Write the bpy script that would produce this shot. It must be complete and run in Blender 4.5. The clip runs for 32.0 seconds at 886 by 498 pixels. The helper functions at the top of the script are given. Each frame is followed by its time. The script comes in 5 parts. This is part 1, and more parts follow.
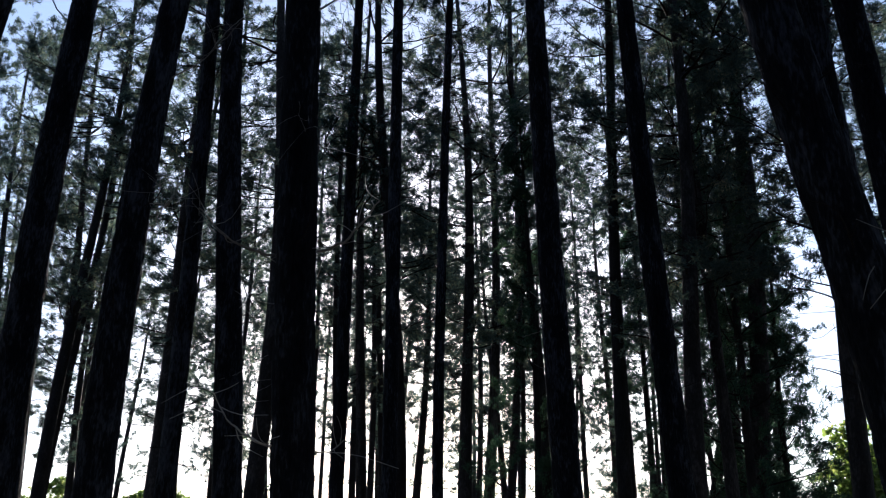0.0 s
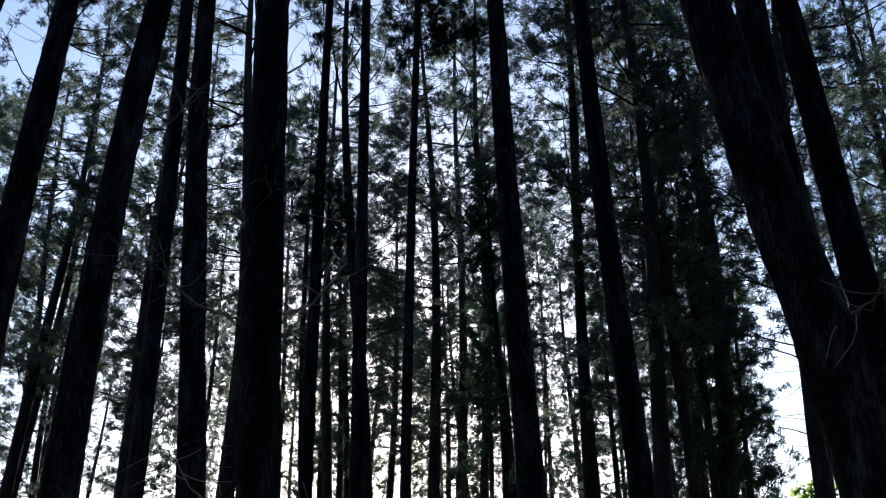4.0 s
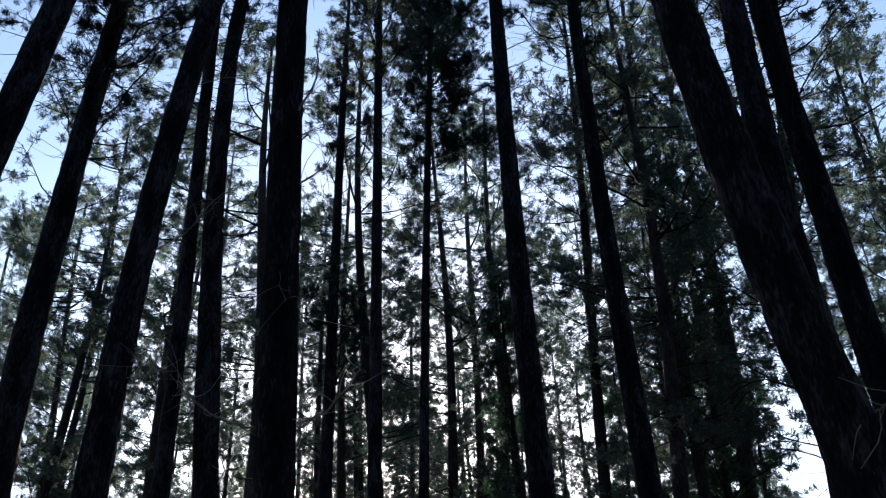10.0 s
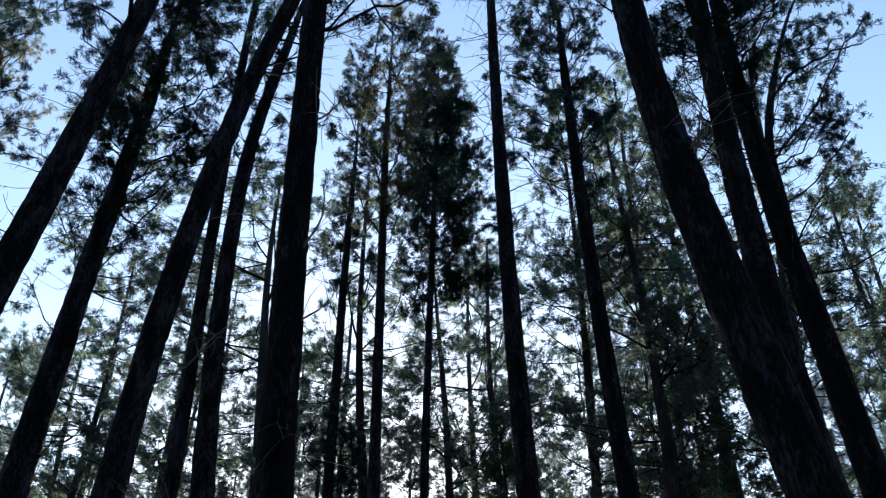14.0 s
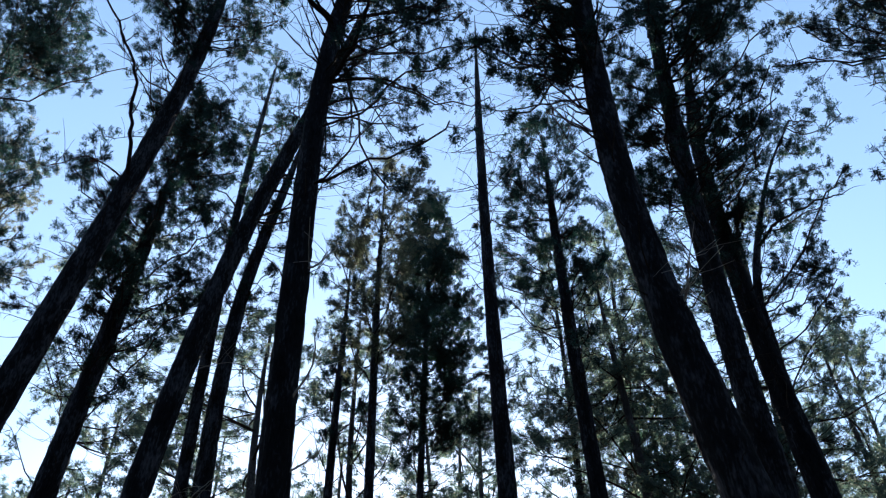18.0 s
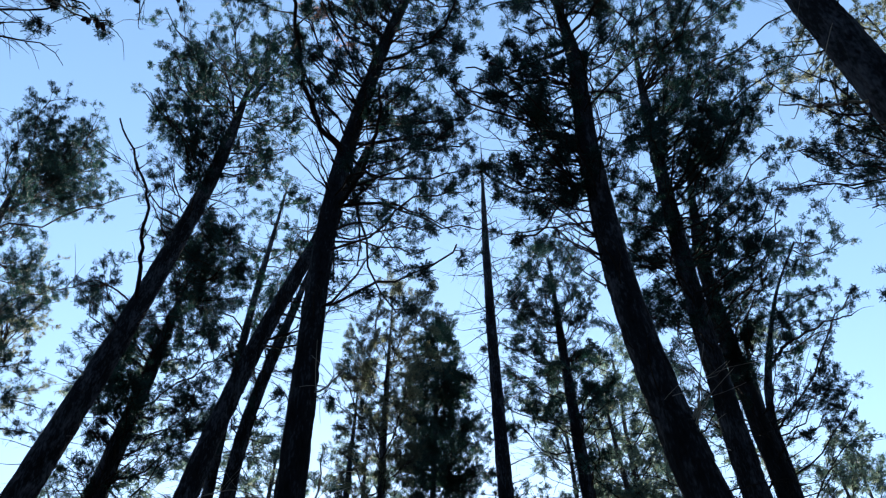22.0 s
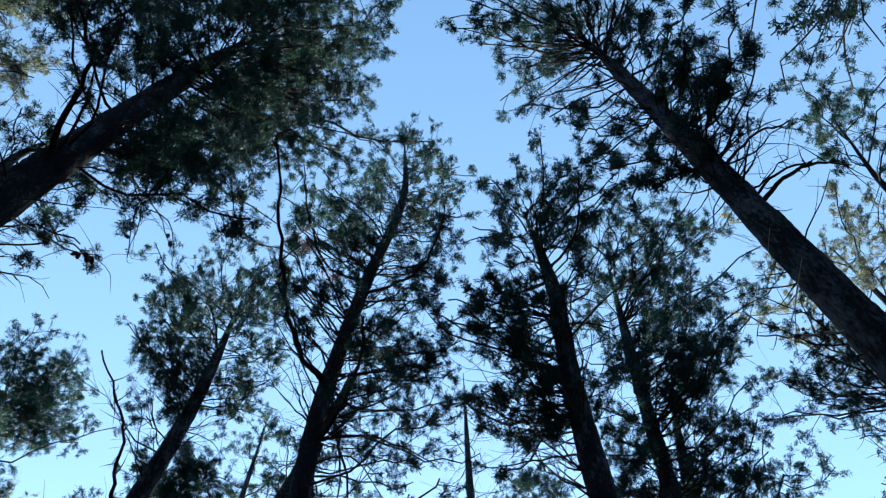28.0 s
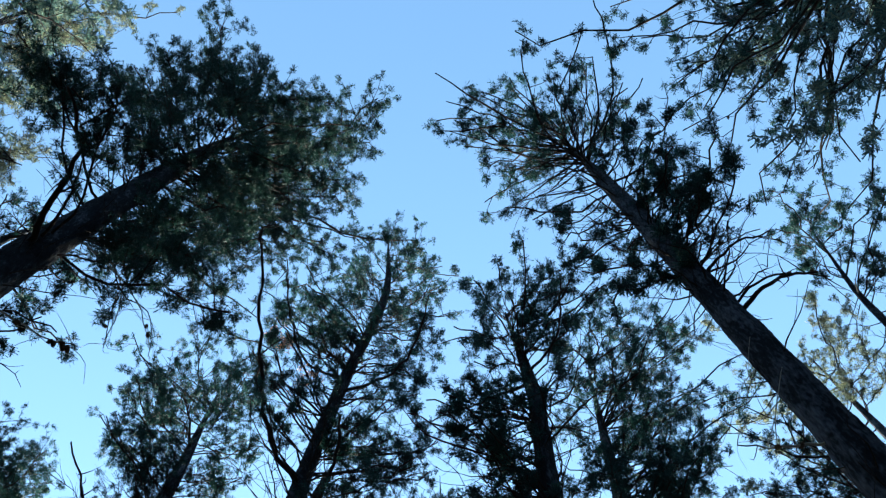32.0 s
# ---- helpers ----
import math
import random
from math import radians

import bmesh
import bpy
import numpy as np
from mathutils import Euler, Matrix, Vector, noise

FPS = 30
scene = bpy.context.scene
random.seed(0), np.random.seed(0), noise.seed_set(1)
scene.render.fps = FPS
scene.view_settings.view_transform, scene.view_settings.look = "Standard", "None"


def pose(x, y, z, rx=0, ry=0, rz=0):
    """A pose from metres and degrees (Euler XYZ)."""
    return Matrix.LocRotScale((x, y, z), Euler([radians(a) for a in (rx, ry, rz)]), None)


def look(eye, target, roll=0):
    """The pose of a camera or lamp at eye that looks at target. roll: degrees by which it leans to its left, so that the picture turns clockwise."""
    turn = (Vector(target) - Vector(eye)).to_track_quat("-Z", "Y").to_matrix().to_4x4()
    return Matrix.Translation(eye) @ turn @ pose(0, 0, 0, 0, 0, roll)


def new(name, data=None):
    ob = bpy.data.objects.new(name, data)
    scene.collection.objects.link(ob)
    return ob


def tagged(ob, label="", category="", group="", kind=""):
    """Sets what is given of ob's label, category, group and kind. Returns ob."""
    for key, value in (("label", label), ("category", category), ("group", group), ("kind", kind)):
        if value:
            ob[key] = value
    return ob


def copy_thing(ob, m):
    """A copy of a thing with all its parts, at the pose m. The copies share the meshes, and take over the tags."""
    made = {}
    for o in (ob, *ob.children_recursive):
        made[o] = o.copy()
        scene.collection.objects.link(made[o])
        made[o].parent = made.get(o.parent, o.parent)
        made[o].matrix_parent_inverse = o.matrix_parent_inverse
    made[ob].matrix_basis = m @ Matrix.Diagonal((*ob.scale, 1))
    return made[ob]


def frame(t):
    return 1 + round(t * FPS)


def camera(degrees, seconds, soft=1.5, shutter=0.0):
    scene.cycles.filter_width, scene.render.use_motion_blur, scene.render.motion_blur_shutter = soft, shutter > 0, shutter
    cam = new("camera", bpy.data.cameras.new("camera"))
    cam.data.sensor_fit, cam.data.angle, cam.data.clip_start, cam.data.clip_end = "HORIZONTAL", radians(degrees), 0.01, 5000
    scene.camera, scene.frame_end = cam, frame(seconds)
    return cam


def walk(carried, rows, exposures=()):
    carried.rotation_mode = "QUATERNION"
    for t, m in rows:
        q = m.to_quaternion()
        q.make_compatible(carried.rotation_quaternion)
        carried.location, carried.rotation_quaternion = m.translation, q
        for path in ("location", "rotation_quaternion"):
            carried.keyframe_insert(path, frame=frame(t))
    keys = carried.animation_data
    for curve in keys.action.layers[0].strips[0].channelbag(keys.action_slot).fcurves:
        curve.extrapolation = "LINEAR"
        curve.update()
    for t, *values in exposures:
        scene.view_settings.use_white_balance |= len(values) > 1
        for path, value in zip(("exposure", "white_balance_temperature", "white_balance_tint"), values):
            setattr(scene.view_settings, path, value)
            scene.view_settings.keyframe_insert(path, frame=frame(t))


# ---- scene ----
# ---- camera ----
cam = camera(49.17, 32.0, soft=1.25)
EYE = (0.0, 0.0, 1.6)
PATH = [
    (0.0, 110.767, -0.206, 2.447), (0.5, 111.155, 0.227, 1.699), (1.0, 111.630, 0.330, 0.844), (1.5, 112.176, 0.198, 0.392),
    (2.0, 112.831, -0.056, 0.183), (2.5, 113.227, -0.109, 0.045), (3.0, 113.611, 0.136, 0.015), (3.5, 113.983, 0.515, 0.286),
    (5.5, 115.787, 1.128, 1.665), (6.0, 116.135, 0.821, 1.431), (6.5, 116.483, 0.559, 1.141), (7.0, 116.806, 0.653, 0.542),
    (7.5, 116.955, 1.001, 0.229), (8.0, 116.819, 1.275, 0.351), (8.5, 116.933, 1.102, 1.204), (9.0, 117.658, 0.944, 1.914),
    (9.5, 118.958, 1.124, 1.938), (10.0, 120.603, 1.403, 1.963), (10.5, 122.020, 1.419, 2.098), (11.0, 123.182, 1.344, 2.087),
    (11.5, 124.045, 1.307, 1.947), (12.0, 124.869, 1.359, 1.633), (12.5, 125.629, 1.451, 1.292), (13.0, 126.462, 1.451, 1.072),
    (13.5, 127.451, 1.022, 1.307), (14.0, 128.764, 0.553, 1.536), (14.5, 130.198, 0.553, 1.462), (15.0, 131.705, 0.879, 1.332),
    (15.5, 132.784, 1.089, 1.487), (17.5, 136.185, 1.205, 1.488), (18.0, 137.504, 0.991, 1.247), (18.5, 138.732, 0.795, 1.049),
    (19.0, 140.038, 0.512, 1.015), (19.5, 141.170, 0.358, 1.087), (20.0, 142.215, 0.495, 1.136), (20.5, 142.862, 0.757, 1.198),
    (21.0, 143.455, 0.934, 1.423), (21.5, 144.043, 0.898, 1.664), (22.0, 144.769, 0.798, 1.712), (22.5, 145.702, 0.708, 1.636),
    (23.0, 146.876, 0.741, 1.464), (23.5, 148.014, 0.963, 1.163), (24.0, 149.008, 1.327, 0.835), (24.5, 149.844, 1.489, 0.531),
    (25.0, 150.725, 1.454, 0.423), (25.5, 151.667, 1.241, 0.393), (27.5, 157.163, 1.318, 1.063), (28.0, 158.380, 1.765, 1.340),
    (28.5, 159.239, 2.094, 1.320), (29.0, 160.071, 2.219, 1.121), (29.5, 160.878, 2.043, 0.930), (30.0, 161.869, 1.624, 0.920),
    (30.5, 162.799, 1.231, 0.948), (31.0, 163.513, 1.129, 0.804), (31.5, 163.954, 1.540, 0.238), (32.0, 164.170, 2.224, -0.650),
]
walk(cam, [(t, pose(*EYE, rx, ry, rz)) for t, rx, ry, rz in PATH], exposures=[
    (0.0, 2.06, 5580, 17), (9.0, 2.38, 5690, 16), (13.0, 2.7, 5780, 12), (19.0, 3.0, 5670, 9), (24.0, 3.13, 5560, 5), (28.0, 3.3, 5520, 0), (32.0, 3.45, 5400, -3)])

# ---- sky and sun ----
SUN_HEIGHT, SUN_BEARING = 14.4, -4.0
world = bpy.data.worlds.new("sky")
scene.world = world
world.use_nodes = True
wn = world.node_tree.nodes
sky = wn.new("ShaderNodeTexSky")
sky.sky_type = "NISHITA"
sky.sun_disc = False
sky.sun_elevation, sky.sun_rotation = radians(SUN_HEIGHT), radians(SUN_BEARING)
sky.air_density, sky.dust_density, sky.ozone_density = 1.0, 0.45, 0.4
wn["Background"].inputs["Strength"].default_value = 0.055
world.node_tree.links.new(sky.outputs["Color"], wn["Background"].inputs["Color"])
sun = new("sun", bpy.data.lights.new("sun", "SUN"))
sun.data.energy, sun.data.angle, sun.data.color = 5.0, radians(0.6), (1.0, 0.86, 0.66)
sb, sh = radians(SUN_BEARING), radians(SUN_HEIGHT)
sun.matrix_world = look((60 * math.sin(sb) * math.cos(sh), 60 * math.cos(sb) * math.cos(sh), 60 * math.sin(sh)), (0, 0, 0))


# ---- materials ----
def material(name, ramp, scale, rough=0.9, bump=0.4, stretch=(1, 1, 1), detail=8.0, island=0.0, see_through=0.0, fine=6.0, per_object=0.0, gloss=0.06):
    """A matt natural surface: two scales of noise through a colour ramp, and relief."""
    m = bpy.data.materials.new(name)
    m.use_nodes = True
    nt = m.node_tree
    n, link = nt.nodes, nt.links.new
    bsdf = n["Principled BSDF"]
    co = n.new("ShaderNodeTexCoord")
    mp = n.new("ShaderNodeMapping")
    mp.inputs["Scale"].default_value = stretch
    link(co.outputs["Object"], mp.inputs["Vector"])
    big, small = n.new("ShaderNodeTexNoise"), n.new("ShaderNodeTexNoise")
    big.inputs["Scale"].default_value, big.inputs["Detail"].default_value = scale, detail
    small.inputs["Scale"].default_value, small.inputs["Detail"].default_value = scale * fine, 4.0
    link(mp.outputs["Vector"], big.inputs["Vector"])
    link(mp.outputs["Vector"], small.inputs["Vector"])
    mix = n.new("ShaderNodeMix")
    mix.inputs["Factor"].default_value = 0.45
    link(big.outputs["Fac"], mix.inputs["A"])
    link(small.outputs["Fac"], mix.inputs["B"])
    fac = mix.outputs["Result"]
    if island or per_object:
        src = n.new("ShaderNodeNewGeometry").outputs["Random Per Island"] if island else n.new("ShaderNodeObjectInfo").outputs["Random"]
        add = n.new("ShaderNodeMath")
        add.operation = "MULTIPLY_ADD"
        add.inputs[1].default_value = island or per_object
        link(src, add.inputs[0])
        link(fac, add.inputs[2])
        sub = n.new("ShaderNodeMath")
        sub.operation = "SUBTRACT"
        sub.inputs[1].default_value = (island or per_object) / 2
        link(add.outputs[0], sub.inputs[0])
        fac = sub.outputs[0]
    cr = n.new("ShaderNodeValToRGB")
    els = cr.color_ramp.elements
    while len(els) < len(ramp):
        els.new(0.5)
    for e, (p, c) in zip(els, ramp):
        e.position, e.color = p, (*c, 1)
    link(fac, cr.inputs["Fac"])
    link(cr.outputs["Color"], bsdf.inputs["Base Color"])
    bsdf.inputs["Roughness"].default_value = rough
    bsdf.inputs["Specular IOR Level"].default_value = gloss
    if bump:
        bp = n.new("ShaderNodeBump")
        bp.inputs["Strength"].default_value, bp.inputs["Distance"].default_value = bump, 0.03
        link(mix.outputs["Result"], bp.inputs["Height"])
        link(bp.outputs["Normal"], bsdf.inputs["Normal"])
    if see_through:
        tr = n.new("ShaderNodeBsdfTranslucent")
        warm = n.new("ShaderNodeMix")
        warm.data_type, warm.blend_type = "RGBA", "MULTIPLY"
        warm.inputs["Factor"].default_value = 1.0
        warm.inputs[7].default_value = (2.7, 2.7, 2.2, 1.0)
        link(cr.outputs["Color"], warm.inputs[6])
        link(warm.outputs[2], tr.inputs["Color"])
        ms = n.new("ShaderNodeMixShader")
        ms.inputs["Fac"].default_value = see_through
        link(bsdf.outputs[0], ms.inputs[1])
        link(tr.outputs[0], ms.inputs[2])
        link(ms.outputs[0], n["Material Output"].inputs["Surface"])
    return m


# Near black and bluish: backlit shade and skylight are put into the colour.
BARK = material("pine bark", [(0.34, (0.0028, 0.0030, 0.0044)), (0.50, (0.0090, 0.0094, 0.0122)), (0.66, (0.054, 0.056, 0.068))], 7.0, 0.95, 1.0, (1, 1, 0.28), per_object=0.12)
# The same bark with less shade in its colour, for trunks further off.
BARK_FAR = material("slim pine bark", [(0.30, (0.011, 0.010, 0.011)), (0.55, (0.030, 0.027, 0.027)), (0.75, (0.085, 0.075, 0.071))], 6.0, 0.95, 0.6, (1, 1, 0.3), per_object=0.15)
LIMB = material("limb bark", [(0.3, (0.008, 0.0065, 0.0065)), (0.6, (0.021, 0.0165, 0.016)), (0.8, (0.05, 0.039, 0.036))], 12.0, 0.9, 0.5)
DRY = material("dry grey wood", [(0.3, (0.14, 0.125, 0.11)), (0.55, (0.28, 0.26, 0.235)), (0.8, (0.42, 0.39, 0.35))], 14.0, 0.85, 0.4, per_object=0.3)
# Shade and blue skylight darken this colour; the pale top stands for sunlit tips.
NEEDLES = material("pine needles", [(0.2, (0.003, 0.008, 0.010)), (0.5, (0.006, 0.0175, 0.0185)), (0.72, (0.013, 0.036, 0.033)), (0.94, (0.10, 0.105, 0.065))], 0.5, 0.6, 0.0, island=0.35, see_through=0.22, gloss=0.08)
# Paler than the near needles: backlight on far foliage is in the colour.
NEEDLES_FAR = material("backlit slim pine needles", [(0.2, (0.016, 0.030, 0.034)), (0.5, (0.032, 0.052, 0.052)), (0.72, (0.075, 0.084, 0.064)), (0.90, (0.20, 0.16, 0.09))], 0.5, 0.6, 0.0, island=0.4, see_through=0.35, gloss=0.08)
# Also the shaded copy for the broad pine crown: its shade is in the colour.
NEEDLES_DARK = material("dark fir and shaded pine needles", [(0.2, (0.0045, 0.012, 0.0125)), (0.55, (0.009, 0.023, 0.021)), (0.9, (0.022, 0.044, 0.036))], 0.5, 0.55, 0.0, island=0.3, see_through=0.15)
NEEDLES_FIR = material("bushy dark fir and shaded pine needles", [(0.2, (0.012, 0.028, 0.024)), (0.55, (0.024, 0.050, 0.036)), (0.9, (0.055, 0.080, 0.042))], 0.5, 0.6, 0.0, island=0.35, see_through=0.3)
# Pale copy of the needles, with sunlight put into the colour.
NEEDLES_PALE = material("sunlit pine needles", [(0.2, (0.018, 0.027, 0.023)), (0.5, (0.040, 0.048, 0.038)), (0.75, (0.095, 0.093, 0.066)), (0.95, (0.20, 0.18, 0.13))], 0.5, 0.6, 0.0, island=0.45, see_through=0.28)
LEAVES = material("hedge leaves", [(0.2, (0.045, 0.075, 0.02)), (0.5, (0.09, 0.13, 0.035)), (0.85, (0.16, 0.17, 0.05))], 0.4, 0.6, 0.0, island=0.4, see_through=0.4)
LITTER = material("needle litter", [(0.25, (0.016, 0.011, 0.008)), (0.5, (0.035, 0.024, 0.016)), (0.75, (0.075, 0.052, 0.032))], 2.5, 0.95, 0.8)
RUST = material("dry needles", [(0.3, (0.10, 0.045, 0.03)), (0.7, (0.22, 0.10, 0.06))], 3.0, 0.8, 0.0, island=0.4, see_through=0.3)
CONE = material("pine cone", [(0.3, (0.02, 0.014, 0.01)), (0.7, (0.07, 0.045, 0.03))], 30.0, 0.8, 0.6)


# ---- mesh building ----
class Soup:
    """Gathers vertices and faces, and makes one mesh of them."""

    def __init__(self):
        self.v, self.f, self.n = [], [], 0

    def add(self, verts, faces):
        self.v.append(np.asarray(verts, dtype=np.float32).reshape(-1, 3))
        self.f.append(np.asarray(faces, dtype=np.int32) + self.n)
        self.n += len(self.v[-1])

    def mesh(self, name, mat, smooth=True):
        me = bpy.data.meshes.new(name)
        if self.n:
            v = np.concatenate(self.v)
            loops = np.concatenate([f.ravel() for f in self.f])
            totals = np.concatenate([np.full(len(f), f.shape[1], dtype=np.int32) for f in self.f])
            starts = np.concatenate([[0], np.cumsum(totals)[:-1]]).astype(np.int32)
            me.vertices.add(len(v))
            me.vertices.foreach_set("co", v.ravel())
            me.loops.add(len(loops))
            me.loops.foreach_set("vertex_index", loops.astype(np.int32))
            me.polygons.add(len(totals))
            me.polygons.foreach_set("loop_start", starts)
            me.polygons.foreach_set("loop_total", totals)
            me.polygons.foreach_set("use_smooth", np.full(len(totals), smooth, dtype=bool))
            me.update(calc_edges=True)
        me.materials.append(mat)
        return me


def part(name, soup, mat, parent, label="", smooth=True, kind=""):
    ob = new(name, soup.mesh(name, mat, smooth))
    ob.parent = parent
    return tagged(ob, label, kind=kind)


def glide(pts, n):
    """n points on a smooth curve through pts."""
    p = np.asarray(pts, dtype=float)
    if len(p) == 2:
        s = np.linspace(0, 1, n)[:, None]
        return p[0] * (1 - s) + p[1] * s
    d = np.r_[0, np.cumsum(np.linalg.norm(np.diff(p, axis=0), axis=1) + 1e-6)]
    m = np.gradient(p, d, axis=0)
    t = np.linspace(0, d[-1], n)
    i = np.clip(np.searchsorted(d, t, side="right") - 1, 0, len(p) - 2)
    h = (d[i + 1] - d[i])[:, None]
    u = ((t - d[i]) / (d[i + 1] - d[i]))[:, None]
    return ((2 * u**3 - 3 * u**2 + 1) * p[i] + (u**3 - 2 * u**2 + u) * h * m[i] + (3 * u**2 - 2 * u**3) * p[i + 1] + (u**3 - u**2) * h * m[i + 1])


def tube(soup, pts, radii, sides=6, rough=None):
    """A round limb along pts; rough: a factor on the radius for each ring and side."""
    p = np.asarray(pts, dtype=float)
    n = len(p)
    tan = np.gradient(p, axis=0)
    tan /= np.linalg.norm(tan, axis=1, keepdims=True) + 1e-9
    ref = np.array([1.0, 0.0, 0.0]) if abs(tan[:, 0]).mean() < 0.7 else np.array([0.0, 1.0, 0.0])
    u = np.cross(tan, ref)
    u /= np.linalg.norm(u, axis=1, keepdims=True) + 1e-9
    w = np.cross(tan, u)
    a = np.arange(sides) * 2 * math.pi / sides
    r = np.asarray(radii, dtype=float)[:, None] * (np.ones((n, sides)) if rough is None else rough)
    v = p[:, None] + r[..., None] * (np.cos(a)[None, :, None] * u[:, None] + np.sin(a)[None, :, None] * w[:, None])
    k = (np.arange(n - 1)[:, None] * sides + np.arange(sides)[None]).ravel()
    k2 = (np.arange(n - 1)[:, None] * sides + (np.arange(sides)[None] + 1) % sides).ravel()
    soup.add(v.reshape(-1, 3), np.stack([k, k2, k2 + sides, k + sides], 1))
    soup.add(v[-1], np.array([[0, i, i + 1] for i in range(1, sides - 1)]))


def needles(soup, at, way, rng, size=0.2, count=26, width=0.012):
    """Tufts of needles: every needle is a thin blade that leans out from its twig."""
    at, way = np.asarray(at, dtype=float), np.asarray(way, dtype=float)
    n = len(at)
    if not n:
        return
    way = way / (np.linalg.norm(way, axis=1, keepdims=True) + 1e-9)
    sz = size * rng.uniform(0.7, 1.25, (n, 1, 1))
    rnd = rng.normal(size=(n, count, 3))
    rnd /= np.linalg.norm(rnd, axis=2, keepdims=True)
    d = rnd + way[:, None] * rng.uniform(0.15, 1.1, (n, count, 1)) + np.array([0, 0, 0.12])
    d /= np.linalg.norm(d, axis=2, keepdims=True)
    root = at[:, None] + way[:, None] * sz * rng.uniform(-0.7, 0.35, (n, count, 1))
    tip = root + d * sz * rng.uniform(0.7, 1.05, (n, count, 1))
    side = np.cross(d, rng.normal(size=(n, count, 3)))
    side *= width / (np.linalg.norm(side, axis=2, keepdims=True) + 1e-9)
    swap = rng.random((n, count, 1)) < 0.5
    root, tip = np.where(swap, tip, root), np.where(swap, root, tip)
    v = np.stack([root - side * 0.5, root + side * 0.5, tip], 2).reshape(-1, 3)
    soup.add(v, np.arange(len(v)).reshape(-1, 3))


def spray(wood, green, path, puff, rng, size, count, width, density, thick=0.012, leaf_from=0.45, gap=0.13, forks=3, ends=4):
    """Twigs along the outer part of a limb, each with side twigs, set with small tufts of needles."""
    path = np.asarray(path)
    n = max(4, int(density * 15 * puff ** 1.4))
    s = leaf_from + (1 - leaf_from) * rng.random(n) ** 0.75
    i = s * (len(path) - 1)
    lo = np.clip(i.astype(int), 0, len(path) - 2)
    u = (i - lo)[:, None]
    root = path[lo] * (1 - u) + path[lo + 1] * u
    along = path[lo + 1] - path[lo]
    along /= np.linalg.norm(along, axis=1, keepdims=True) + 1e-9
    d = rng.normal(size=(n, 3))
    d /= np.linalg.norm(d, axis=1, keepdims=True)
    d = d + along * 0.6 + np.array([0, 0, 0.15])
    d /= np.linalg.norm(d, axis=1, keepdims=True)
    ln = puff * rng.uniform(0.3, 1.0, n)
    at, way = [], []

    def bare(a, w, length, r, first):
        e = a + w * length + np.array([0, 0, 0.12 * length])
        c = glide([a, (a + e) / 2 + rng.normal(size=3) * length * 0.09 - np.array([0, 0, 0.05 * length]), e], 5)
        tube(wood, c[::2] if first > 0.3 else c[::4], np.linspace(r, r * 0.35, 3 if first > 0.3 else 2), 3)
        # a round pompom of tufts at the end, and single tufts towards it
        m = max(1, int(length * 0.4 / gap))
        q = np.concatenate([np.full(ends, 3.85), rng.uniform(2.0, 3.6, m)])
        k = np.clip(q.astype(int), 0, 3)
        f = (q - k)[:, None]
        at.append(c[k] * (1 - f) + c[k + 1] * f + rng.normal(size=(len(q), 3)) * size * 0.42)
        way.append((c[k + 1] - c[k]) / length + rng.normal(size=(len(q), 3)) * 0.22)
        return c

    for k in range(n):
        c = bare(root[k], d[k], ln[k], thick, 0.4)
        for _ in range(rng.integers(1, forks + 1)):
            w = d[k] * 0.8 + rng.normal(size=3) * 0.6
            w /= np.linalg.norm(w)
            bare(c[rng.integers(1, 4)], w, ln[k] * rng.uniform(0.25, 0.6), thick * 0.6, 0.25)
    needles(green, np.concatenate(at), np.concatenate(way), rng, size, count, width)


def limb_path(a, bearing, reach, rise, rng, n=9, sag=0.25):
    b = radians(bearing)
    out = np.array([math.sin(b), math.cos(b), 0.0])
    e = a + out * reach + np.array([0, 0, rise])
    length = math.hypot(reach, rise)
    m1 = a + (e - a) * 0.35 + np.array([0, 0, -sag * 0.22 * length]) + rng.normal(size=3) * 0.04 * length
    m2 = a + (e - a) * 0.72 + np.array([0, 0, -sag * 0.12 * length]) + rng.normal(size=3) * 0.05 * length
    return glide([a, m1, m2, e], n)


def bark_relief(n, sides, rng, depth, step=0.22, cols=11):
    """Plates and furrows: staggered long plates, each proud by its own amount, with grooves between."""
    z = np.arange(n)[:, None] * step + rng.uniform(0, 9)
    a = np.arange(sides)[None] / sides * cols + 0.45 * np.sin(z * 1.7 + rng.uniform(0, 6)) + 0.25 * np.sin(z * 4.1)
    col = np.floor(a).astype(int) % cols
    shift = rng.uniform(0, 3, cols)
    tall = rng.uniform(0.22, 0.5, cols)
    v = z / tall[col] + shift[col]
    row = np.floor(v).astype(int)
    proud = rng.uniform(-1, 1, (cols, 400))[col, row % 400]
    groove = np.minimum(1, np.minimum(np.minimum(a % 1, 1 - a % 1) / 0.16, np.minimum(v % 1, 1 - v % 1) / 0.08))
    return 1 + depth * (0.5 * proud + 1.1 * groove - 0.8 + rng.uniform(-0.25, 0.25, (n, sides)))


def at_height(path, h):
    i = np.clip(np.searchsorted(path[:, 2], h), 1, len(path) - 1)
    a, b = path[i - 1], path[i]
    u = np.clip((h - a[2]) / max(b[2] - a[2], 1e-6), 0, 1)
    return a * (1 - u) + b * u, u


TREES = []


